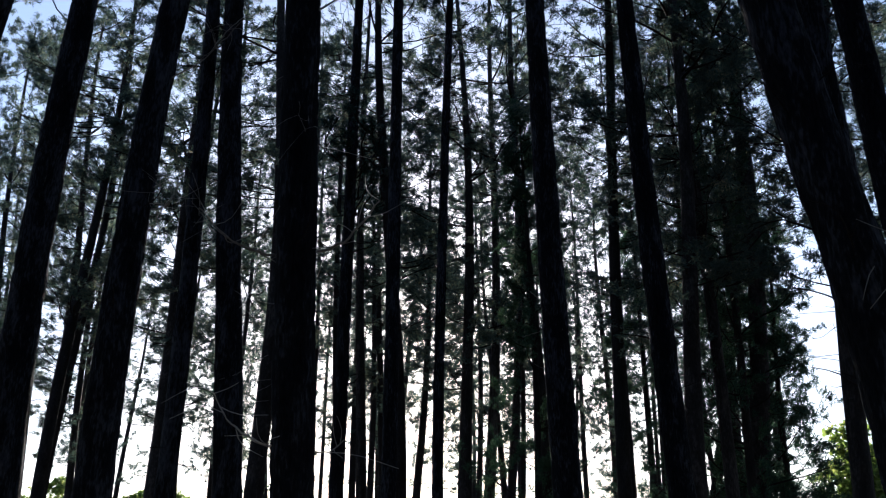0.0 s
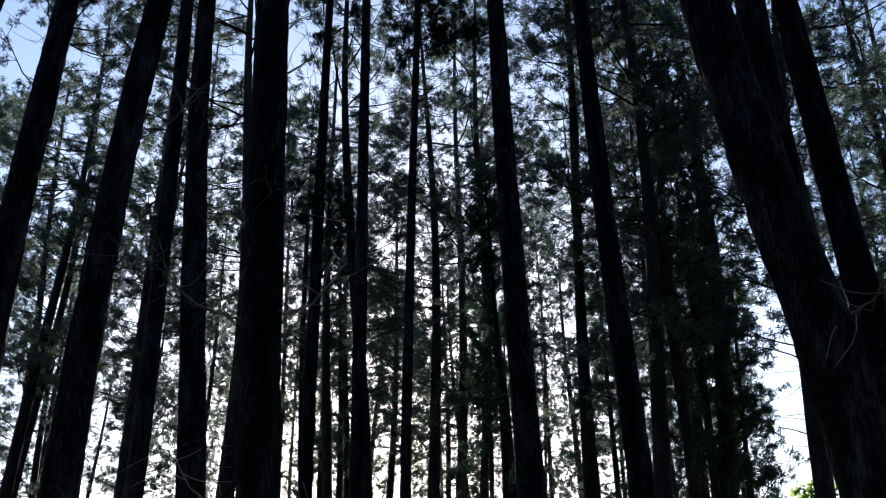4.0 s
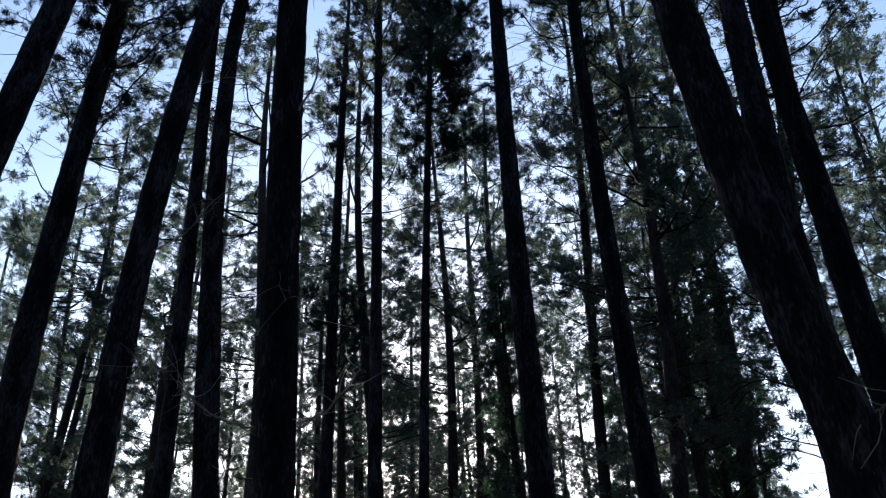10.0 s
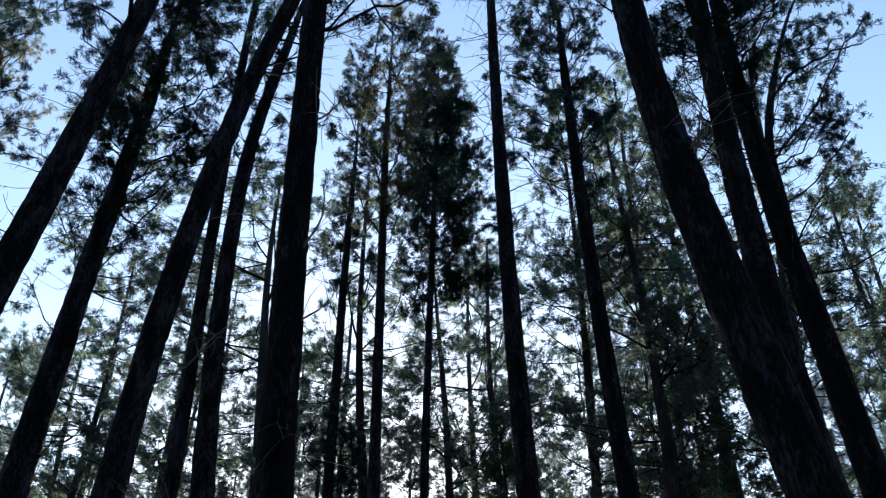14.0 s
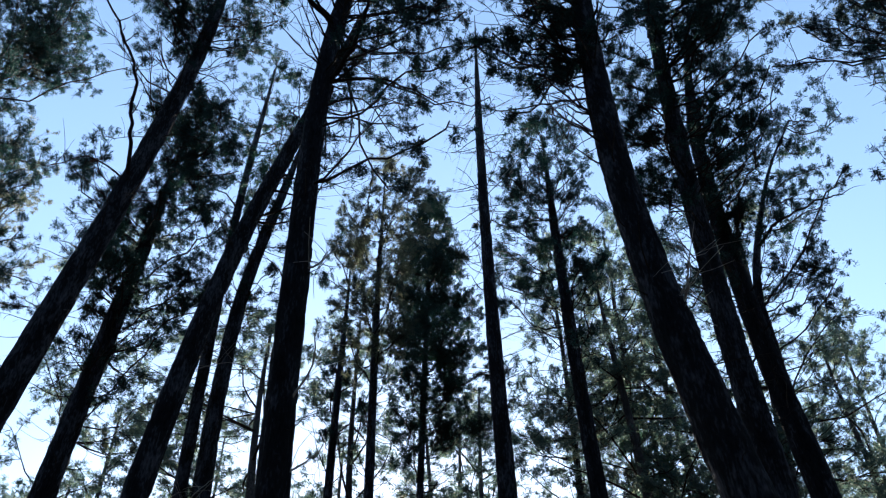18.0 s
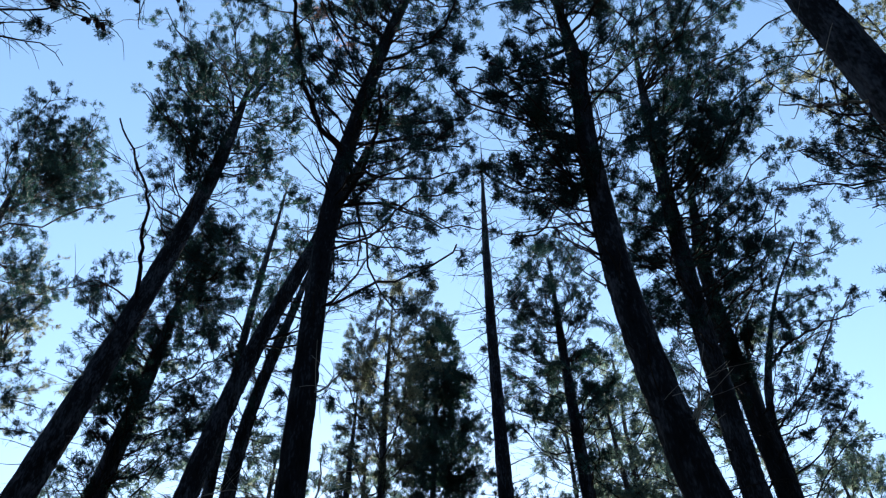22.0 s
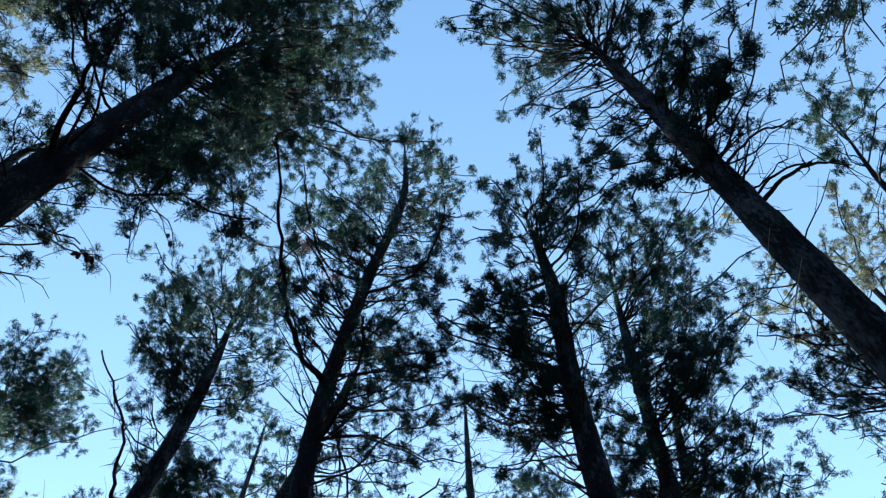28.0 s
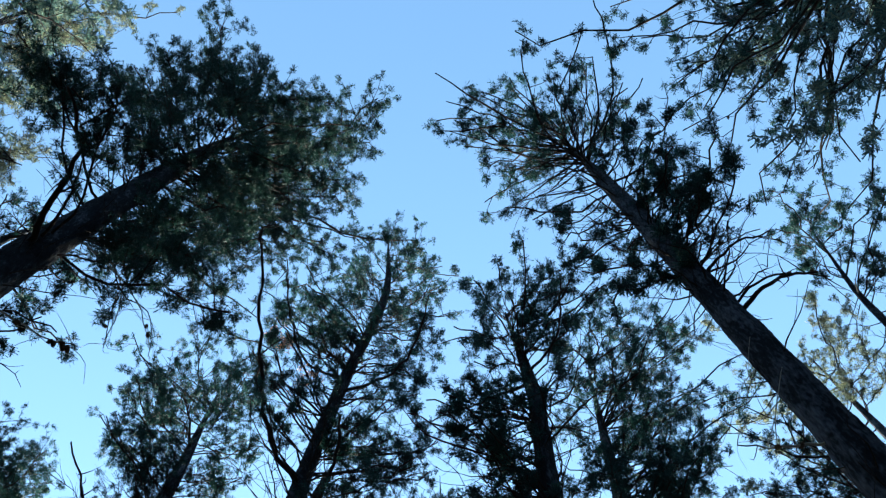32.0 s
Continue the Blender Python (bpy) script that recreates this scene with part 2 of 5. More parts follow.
def pine(pts, base_dia, tip_dia, crown, limbs, leafy, label, green=None, group="pines of the stand"):
    """A pine by the line of its trunk; limbs: height on the trunk, bearing, reach, rise and spread of the foliage at its end."""
    rng = np.random.default_rng(100 + len(TREES))
    root = np.array([pts[0][0], pts[0][1], 0.0])
    line = np.array(pts) - root
    line[0, 2] = -0.3
    tree = new("pine_tree")
    tree.location = root
    tagged(tree, label, "tree", group)
    TREES.append(tree)
    top = line[-1, 2]
    near = math.hypot(root[0], root[1]) < 11.5
    n, sides = (int(top / 0.08), 48) if near else (int(top / 0.16), 26)
    path = glide(line, n)
    h = np.clip(path[:, 2] / top, 0, 1)
    rad = base_dia / 2 * (1 - (0.62 if limbs else 0.80) * h ** 1.2)
    rad *= np.clip((1 - h) / 0.16, tip_dia / base_dia, 1) ** 0.6
    rad *= 1 + 0.5 * np.exp(-np.clip(path[:, 2], 0, None) / 0.25)
    bark = Soup()
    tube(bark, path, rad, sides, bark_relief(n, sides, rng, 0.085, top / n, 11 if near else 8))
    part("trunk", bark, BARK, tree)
    green_soup, twigs = Soup(), Soup()
    for h0, bearing, reach, rise, puff in limbs:
        a, _ = at_height(path, h0)
        reach, rise = reach * 1.12 + 0.1, rise * 1.1
        if rise > 0.5 * reach:  # the limb leaves the trunk flatter, further up
            up = min(0.55 * rise, max(top * 0.96 - h0, 0))
            a, _ = at_height(path, h0 + up)
            rise -= up
        c = limb_path(a, bearing, reach, rise, rng)
        c[1:] += np.cumsum(rng.normal(size=(len(c) - 1, 3)) * 0.034, axis=0) * reach
        length = math.hypot(reach, rise)
        r0 = min(0.007 + 0.006 * length, 0.03)
        wood = Soup()
        tube(wood, c, np.linspace(r0, 0.010, len(c)), 7)
        part("limb", wood, LIMB, tree)
        spray(twigs, green_soup, c, puff * 1.6, rng, 0.080, 18, 0.0118, leafy * 0.92, 0.009, 0.2, 0.2, 3, 4)
    # thin dead twigs on the bare stem, longer and denser towards the crown
    for _ in range(int(top * (3.2 if limbs else 8))):
        z = crown[0] + 3 - (crown[0] + 0.5) * rng.random() ** 1.6
        a, _u = at_height(path, min(max(z, 2.5), top * rng.uniform(0.6, 0.97)))
        ln = rng.uniform(0.2, 0.6) + 1.3 * max(0.0, z / (crown[0] + 3) - 0.35) * rng.random()
        c = limb_path(a, rng.uniform(0, 360), ln, rng.uniform(-0.25, 0.4) * ln, rng, 7)
        tube(twigs, c, np.linspace(0.007 + 0.004 * ln, 0.003, 7), 4)
        for k in range(int(ln * 4)):
            i = rng.integers(2, 7)
            d = rng.normal(size=3) * 0.13 * ln + (c[-1] - c[0]) * 0.12
            tube(twigs, glide([c[i], c[i] + d * 0.6 + rng.normal(size=3) * 0.02, c[i] + d * 1.5], 4), np.linspace(0.004, 0.002, 4), 3)
    # bare boughs inside the crown, forking towards its edge
    for _ in range(int(len(limbs) * 0.9)):
        h0, bearing, reach, rise, puff = limbs[rng.integers(len(limbs))]
        a, _u = at_height(path, h0 - rng.uniform(-0.4, 1.6))
        ln = reach * rng.uniform(0.35, 0.75) + 0.2
        c = limb_path(a, bearing + rng.normal() * 16, ln, ln * rng.uniform(0.1, 0.8), rng, 8, 0.8)
        c[1:] += np.cumsum(rng.normal(size=(7, 3)) * 0.022, axis=0) * ln
        tube(twigs, c, np.linspace(0.010 + 0.006 * ln, 0.004, 8), 5)
        for k in range(int(3 + ln * 5)):
            i = rng.integers(2, 8)
            d = rng.normal(size=3) * 0.13 + (c[-1] - c[0]) * 0.13
            tube(twigs, glide([c[i], c[i] + d * 0.6 + rng.normal(size=3) * 0.03, c[i] + d * 1.5], 4), np.linspace(0.006, 0.0025, 4), 3)
    part("branchwork", twigs, LIMB, tree, kind="stuff")
    if green_soup.n:
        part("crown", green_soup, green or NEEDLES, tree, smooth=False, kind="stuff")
    return tree


def cone_mesh():
    """A closed pine cone: rings of scales narrowing to the tip."""
    soup = Soup()
    n = 9
    z = np.linspace(0, 1, n)
    r = 0.026 * np.sin(np.clip(z * 0.86 + 0.14, 0, 1) * math.pi) ** 0.7 + 0.002
    tube(soup, np.stack([0 * z, 0 * z, -0.085 * z], 1), r, 9, 1 + 0.16 * np.cos(np.arange(9)[None] * 2.1 + np.arange(n)[:, None] * math.pi))
    return soup.mesh("cone", CONE, False)


CONE_MESH = cone_mesh()


def bough(pts, dia, cones=0):
    """A living crooked limb on the newest pine."""
    return dead_limb(pts, dia, cones, "limb", "")


def dead_limb(pts, dia, cones=0, name="dead_limb", label="bare dry limb"):
    """A bare dead limb on the newest pine, with a few side twigs."""
    tree = TREES[-1]
    rng = np.random.default_rng(7 + len(tree.children))
    p = np.array(pts) - np.array(tree.location)
    c = glide(p, 4 * len(p))
    soup = Soup()
    tube(soup, c + rng.normal(size=c.shape) * dia * 0.25, np.linspace(dia, max(dia * 0.35, 0.004), len(c)) / 2, 7)
    for k in range(int(len(c) * 0.6)):
        i = rng.integers(len(c) // 4, len(c))
        d = rng.normal(size=3) * 0.16
        tube(soup, glide([c[i], c[i] + d * 0.5 + rng.normal(size=3) * 0.03, c[i] + d * 1.4], 5), np.linspace(dia * 0.16, 0.002, 5), 4)
    limb = part(name, soup, DRY if dia < 0.032 and label else LIMB, tree, label)
    for k in range(cones):
        i = rng.integers(len(c) // 3, len(c))
        ob = new("cone", CONE_MESH)
        ob.parent = limb
        ob.matrix_basis = Matrix.Translation(c[i] + rng.normal(size=3) * 0.02) @ Euler(rng.normal(size=3) * 0.9).to_matrix().to_4x4() @ Matrix.Scale(float(rng.uniform(0.7, 1.05)), 4)
        tagged(ob, "dark closed pine cone")
    return limb


def dead_needles(spots):
    """Dry rust-red tufts still hanging in the crown of the newest pine."""
    tree = TREES[-1]
    rng = np.random.default_rng(41)
    soup = Soup()
    at = (np.repeat(np.array(spots), 7, axis=0) - np.array(tree.location)) + rng.normal(size=(7 * len(spots), 3)) * 0.11
    needles(soup, at, rng.normal(size=at.shape) * 0.3 - np.array([0, 0, 0.6]), rng, 0.09, 20, 0.012)
    return part("dead_needles", soup, RUST, tree, "dry rust-red needles", smooth=False, kind="stuff")


def model_pine(seed, height, low, spread, dia, whorls, size, count, width, density, mat=NEEDLES, cone=False):
    """A whole pine with whorls of limbs; stands at the origin, far off the view, as the pattern for copies."""
    rng = np.random.default_rng(seed)
    tree = new("pine_tree")
    n = 40
    z = np.linspace(-0.3, height, n)
    path = np.stack([0.12 * np.sin(z * 0.3 + seed), 0.12 * np.cos(z * 0.23 + 2 * seed), z], 1)
    path -= np.array([path[0, 0], path[0, 1], 0])
    bark, wood, green = Soup(), Soup(), Soup()
    h = np.clip(z / height, 0, 1)
    tube(bark, path, dia / 2 * (1 - h) ** 0.75 + 0.02, 10, bark_relief(n, 10, rng, 0.03, height / n, 5))
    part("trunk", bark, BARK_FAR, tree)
    for w in range(whorls):
        f = (w + rng.uniform(-0.3, 0.3)) / (whorls - 1)
        f = min(max(f, 0.0), 0.98)
        z0 = low + (height - low) * f
        shape = (1 - f) * 1.05 + 0.08 if cone else (0.55 + 0.75 * f if f < 0.55 else 1.15 * (1 - f) / 0.45 * 0.75 + 0.22)
        for _ in range(rng.integers(2, 5)):
            reach = spread * shape * rng.uniform(0.5, 1.1)
            a, _u = at_height(path, z0 + rng.uniform(-0.25, 0.25))
            c = limb_path(a, rng.uniform(0, 360), reach, reach * rng.uniform(0.1, 0.7), rng, 6)
            tube(wood, c, np.linspace(0.009 + 0.008 * reach, 0.005, 6), 5)
            spray(wood, green, c, 0.45 + 0.36 * reach, rng, size, count, width, density, 0.008, 0.25, size * 1.6, 2, 5)
    for _ in range(26):
        a, _u = at_height(path, rng.uniform(3.0, low + 1))
        c = limb_path(a, rng.uniform(0, 360), rng.uniform(0.3, 1.6), rng.uniform(-0.2, 0.6), rng, 6)
        c[1:] += np.cumsum(rng.normal(size=(5, 3)) * 0.05, axis=0)
        tube(wood, c, np.linspace(0.008, 0.002, 6), 4)
    part("branchwork", wood, LIMB, tree, kind="stuff")
    part("crown", green, mat, tree, smooth=False, kind="stuff")
    return tree


# ---- the ground ----
bm = bmesh.new()
bmesh.ops.create_grid(bm, x_segments=140, y_segments=140, size=1.0)
for v in bm.verts:
    r = max(abs(v.co.x), abs(v.co.y))
    v.co.xy *= 30 + 2400 * r ** 4
    d = v.co.xy.length
    v.co.z = 0.10 * noise.noise(Vector((v.co.x * 0.15, v.co.y * 0.15, 0))) * min(1, d / 4) - 0.02
me = bpy.data.meshes.new("ground")
bm.to_mesh(me)
me.materials.append(LITTER)
for p in me.polygons:
    p.use_smooth = True
tagged(new("ground", me), "brown needle litter over the forest floor", "ground", kind="structure")

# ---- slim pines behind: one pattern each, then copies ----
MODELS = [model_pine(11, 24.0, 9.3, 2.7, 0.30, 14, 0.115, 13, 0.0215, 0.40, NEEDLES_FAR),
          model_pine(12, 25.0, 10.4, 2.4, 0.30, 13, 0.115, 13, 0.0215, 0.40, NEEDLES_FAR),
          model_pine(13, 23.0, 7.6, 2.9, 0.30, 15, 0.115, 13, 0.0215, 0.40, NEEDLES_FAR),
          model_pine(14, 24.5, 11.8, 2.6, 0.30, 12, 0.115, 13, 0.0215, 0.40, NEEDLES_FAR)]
# coarse pattern for unseen pines, added behind the camera to block sky light
SHADE_PINE = model_pine(16, 22.0, 5.0, 2.8, 0.34, 16, 0.36, 7, 0.08, 0.45)
FIR = model_pine(15, 16.0, 2.2, 2.2, 0.24, 20, 0.125, 12, 0.024, 0.29, NEEDLES_FIR, True)
USED = set()
for m in (*MODELS, SHADE_PINE):
    tagged(m, "slim straight pine with a thin dark green crown, unseen ones added for shade", "tree", "slim pines behind")
tagged(FIR, "bushy dark green fir with branches low down", "tree", "firs at the edge")


def stand(model, x, y, dx, dy, scale, girth, turn):
    """Sets the pattern itself, then copies of it, leaning by (dx, dy) at its top."""
    ax = Vector((dx, dy, 24.0)).normalized()
    q = Vector((0, 0, 1)).rotation_difference(ax).to_matrix().to_4x4()
    m = Matrix.Translation((x, y, 0)) @ q @ Matrix.Rotation(turn, 4, "Z")
    if model.name in USED:
        ob = copy_thing(model, m)
    else:
        USED.add(model.name)
        ob = model
        ob.matrix_basis = m
    ob.scale = (girth, girth, scale)
    return ob


pick = random.Random(3)


def slim_pine(x, y, dx, dy, dia, height):
    k = pick.randrange(4)
    return stand(MODELS[k], x, y, dx, dy, height / (24.0, 25.0, 23.0, 24.5)[k], min(max(dia / 0.30, 0.75), 1.7), pick.uniform(0, 6.28))


def shrub_pattern(seed):
    """A round broad-leaved bush on several stems."""
    rng = np.random.default_rng(seed)
    ob = new("bush")
    wood, green = Soup(), Soup()
    for _ in range(9):
        c = limb_path(np.zeros(3), rng.uniform(0, 360), rng.uniform(0.6, 2.4), rng.uniform(3, 7.5), rng, 8, 0.0)
        tube(wood, c, np.linspace(0.07, 0.02, 8), 6)
        spray(wood, green, c, 1.5, rng, 0.30, 7, 0.16, 1.0, 0.012, 0.15, 0.25)
    part("branchwork", wood, LIMB, ob, kind="stuff")
    part("crown", green, LEAVES, ob, smooth=False, kind="stuff")
    return tagged(ob, "sunlit yellow-green broad-leaved bush beyond the stand", "bush", "bushes beyond the stand")


# ---- the pines of the stand ----
pine([(-6.83, 9.87, 0.00), (-6.50, 9.75, 4.31), (-5.83, 9.60, 8.62), (-5.04, 9.43, 12.92), (-4.39, 9.23, 17.23), (-4.12, 9.00, 21.54)], 0.52, 0.05, crown=(14, 0, 0),
     limbs=([(20.3, -119, 1.11, 1.29, 0.72), (20.4, -162, 1.02, 0.84, 0.76), (19.3, 151, 1.24, 0.94, 0.72), (18.9, -138, 1.45, 0.84, 0.54), (15.9, -164, 1.60, 1.89, 0.49), (17.4, -126, 1.65, 1.16, 0.40), (17.9, -151, 0.92, 1.20, 0.58), (20.1, -101, 0.46, 0.76, 0.76), (19.4, 113, 0.63, 0.64, 0.67), (20.9, 93, 0.61, 0.52, 0.58), (20.7, 137, 1.14, 0.85, 0.51), (20.6, -116, 1.88, 1.04, 0.39), (16.9, -131, 0.99, 1.25, 0.45), (16.8, 167, 0.85, 0.99, 0.49), (18.2, 44, 0.47, 0.45, 0.58), (17.2, -130, 0.41, 0.46, 0.50), (18.4, 84, 1.09, 0.93, 0.53), (16.7, 94, 1.61, 1.11, 0.49)] + [(16.3, -148, 1.55, 0.87, 0.40), (17.2, -145, 1.29, 0.69, 0.41), (18.3, -148, 1.05, 0.18, 0.40), (18.9, -152, 1.51, -0.04, 0.39), (20.1, -147, 1.18, 0.04, 0.36), (20.9, -141, 0.89, 0.20, 0.41), (19.3, -153, 1.74, -0.05, 0.38), (19.3, -136, 0.85, 0.46, 0.37), (17.9, -149, 0.77, 0.16, 0.48), (16.9, -157, 1.28, 0.11, 0.41), (16.5, -141, 0.44, 0.32, 0.36), (16.0, -161, 0.63, 0.04, 0.47), (17.5, -140, 0.27, 0.18, 0.39), (21.3, 150, 0.42, 0.23, 0.39), (21.3, 82, 0.45, 0.28, 0.48), (19.5, 96, 1.00, -0.10, 0.42), (19.4, 94, 0.48, -0.04, 0.41), (18.0, 84, 0.87, 0.32, 0.45), (17.3, 93, 0.68, -0.01, 0.40)]),
     leafy=1.00, label='tall pine with a slanting trunk and a rounded dark green crown')
bough([(-4.46, 9.26, 16.60), (-3.98, 9.52, 16.66), (-3.67, 9.87, 16.51)], 0.025)
bough([(-4.36, 9.22, 17.52), (-3.57, 9.24, 17.59), (-2.82, 9.41, 17.43)], 0.030)
bough([(-4.19, 9.07, 20.29), (-3.60, 8.54, 20.70), (-3.24, 8.16, 21.01)], 0.035)
bough([(-4.21, 9.09, 19.80), (-4.81, 8.99, 19.73), (-5.87, 8.89, 19.38)], 0.040)
bough([(-4.24, 9.13, 19.15), (-4.27, 8.44, 19.43), (-4.71, 7.71, 19.62)], 0.055)
dead_limb([(-4.95, 9.40, 13.53), (-4.79, 8.47, 14.20), (-4.68, 7.90, 14.52), (-4.84, 7.29, 14.75), (-4.95, 6.78, 14.91)], 0.075)
dead_limb([(-4.94, 9.40, 13.59), (-5.43, 8.93, 13.66), (-5.98, 8.84, 13.38)], 0.035, cones=2)
dead_limb([(-5.23, 9.47, 11.87), (-5.34, 9.21, 11.97), (-5.47, 9.08, 11.92)], 0.030)
dead_limb([(-5.40, 9.51, 10.96), (-5.55, 9.39, 10.90), (-5.74, 9.20, 10.88)], 0.030)
pine([(-5.74, 12.12, 0.00), (-5.97, 11.89, 3.45), (-5.90, 11.70, 6.89), (-5.66, 11.56, 10.34), (-5.37, 11.45, 13.79), (-5.15, 11.39, 17.23)], 0.51, 0.05, crown=(9, 0, 0),
     limbs=([(17.1, -169, 0.24, 0.45, 0.71), (15.1, 144, 1.53, 1.44, 0.60), (15.5, 174, 0.57, 0.76, 0.55), (13.9, 165, 0.92, 0.77, 0.56), (15.8, 55, 0.37, 0.56, 0.68), (16.2, 106, 0.95, 0.74, 0.57), (12.4, 116, 1.68, 1.68, 0.50), (11.5, 147, 1.31, 1.31, 0.42), (11.6, 110, 1.07, 1.16, 0.48), (10.9, 95, 1.37, 1.45, 0.38), (12.6, -172, 0.49, 0.56, 0.44), (12.1, -127, 0.32, 0.56, 0.44), (11.2, -159, 0.25, 0.48, 0.38), (10.3, 127, 1.21, 1.10, 0.36)] + [(14.3, -146, 1.54, 0.65, 0.45), (14.5, -144, 1.16, 0.52, 0.48), (14.5, -148, 0.87, 0.22, 0.42), (14.0, -133, 0.96, 0.63, 0.44), (17.1, 149, 0.48, 0.78, 0.39), (17.1, 125, 0.64, 0.69, 0.44), (17.1, 118, 0.53, 0.35, 0.49), (17.1, 144, 0.42, 0.17, 0.44), (17.1, 129, 0.02, -0.02, 0.42), (16.9, 82, 0.55, 0.34, 0.43), (16.5, 4, 0.02, 0.06, 0.38), (15.2, -86, 0.05, 0.16, 0.50), (15.0, 86, 0.60, 0.33, 0.40), (14.5, 89, 0.87, 0.44, 0.40), (14.5, 97, 0.08, 0.03, 0.38), (16.0, 102, 1.04, 0.09, 0.39), (17.1, -164, 0.50, 0.14, 0.48)] + [(13.0, -151, 0.74, 0.11, 0.44), (13.2, -143, 0.31, 0.10, 0.45), (13.8, -142, 0.02, -0.00, 0.45), (13.1, 88, 0.79, 0.35, 0.37), (12.8, 85, 1.07, 0.58, 0.42), (13.6, -133, 0.58, 0.32, 0.40)]),
     leafy=1.50, label='pine with a slanting slim trunk and patchy foliage')
pine([(-3.88, 9.67, 0.00), (-3.83, 9.53, 3.92), (-3.60, 9.42, 7.83), (-3.04, 9.34, 11.75), (-2.10, 9.30, 15.67), (-1.20, 9.28, 19.58)], 0.39, 0.05, crown=(16, 0, 0),
     limbs=([(17.2, 150, 0.93, 0.95, 0.54), (18.9, 129, 0.72, 0.67, 0.64), (19.0, 92, 1.08, 0.75, 0.60), (16.9, 108, 0.76, 0.67, 0.54), (17.3, 89, 1.27, 0.98, 0.61), (16.4, 72, 2.00, 1.72, 0.51), (17.0, 54, 1.35, 1.26, 0.57), (16.6, 59, 0.67, 0.54, 0.48), (14.9, 68, 2.37, 1.98, 0.43), (14.7, 85, 1.55, 1.10, 0.45), (13.8, 78, 2.08, 1.81, 0.30)]),
     leafy=1.00, label='tall pine with a thick slanting trunk and pale dry twigs')
dead_limb([(-3.73, 9.48, 5.41), (-3.56, 9.55, 5.50), (-3.48, 9.40, 5.76), (-3.42, 9.23, 6.01)], 0.016)
dead_limb([(-3.71, 9.48, 5.66), (-3.40, 9.52, 5.78), (-3.32, 9.48, 5.89), (-3.29, 9.43, 6.04)], 0.024)
dead_limb([(-3.53, 9.44, 7.29), (-3.09, 9.37, 7.53), (-2.86, 9.25, 7.71), (-2.64, 9.14, 7.86)], 0.022)
dead_limb([(-3.64, 9.47, 6.10), (-3.34, 9.52, 6.07), (-3.38, 9.54, 5.86), (-3.48, 9.50, 5.69)], 0.018)
dead_limb([(-3.20, 9.38, 9.70), (-2.80, 9.36, 9.78), (-2.53, 9.41, 9.72)], 0.015)
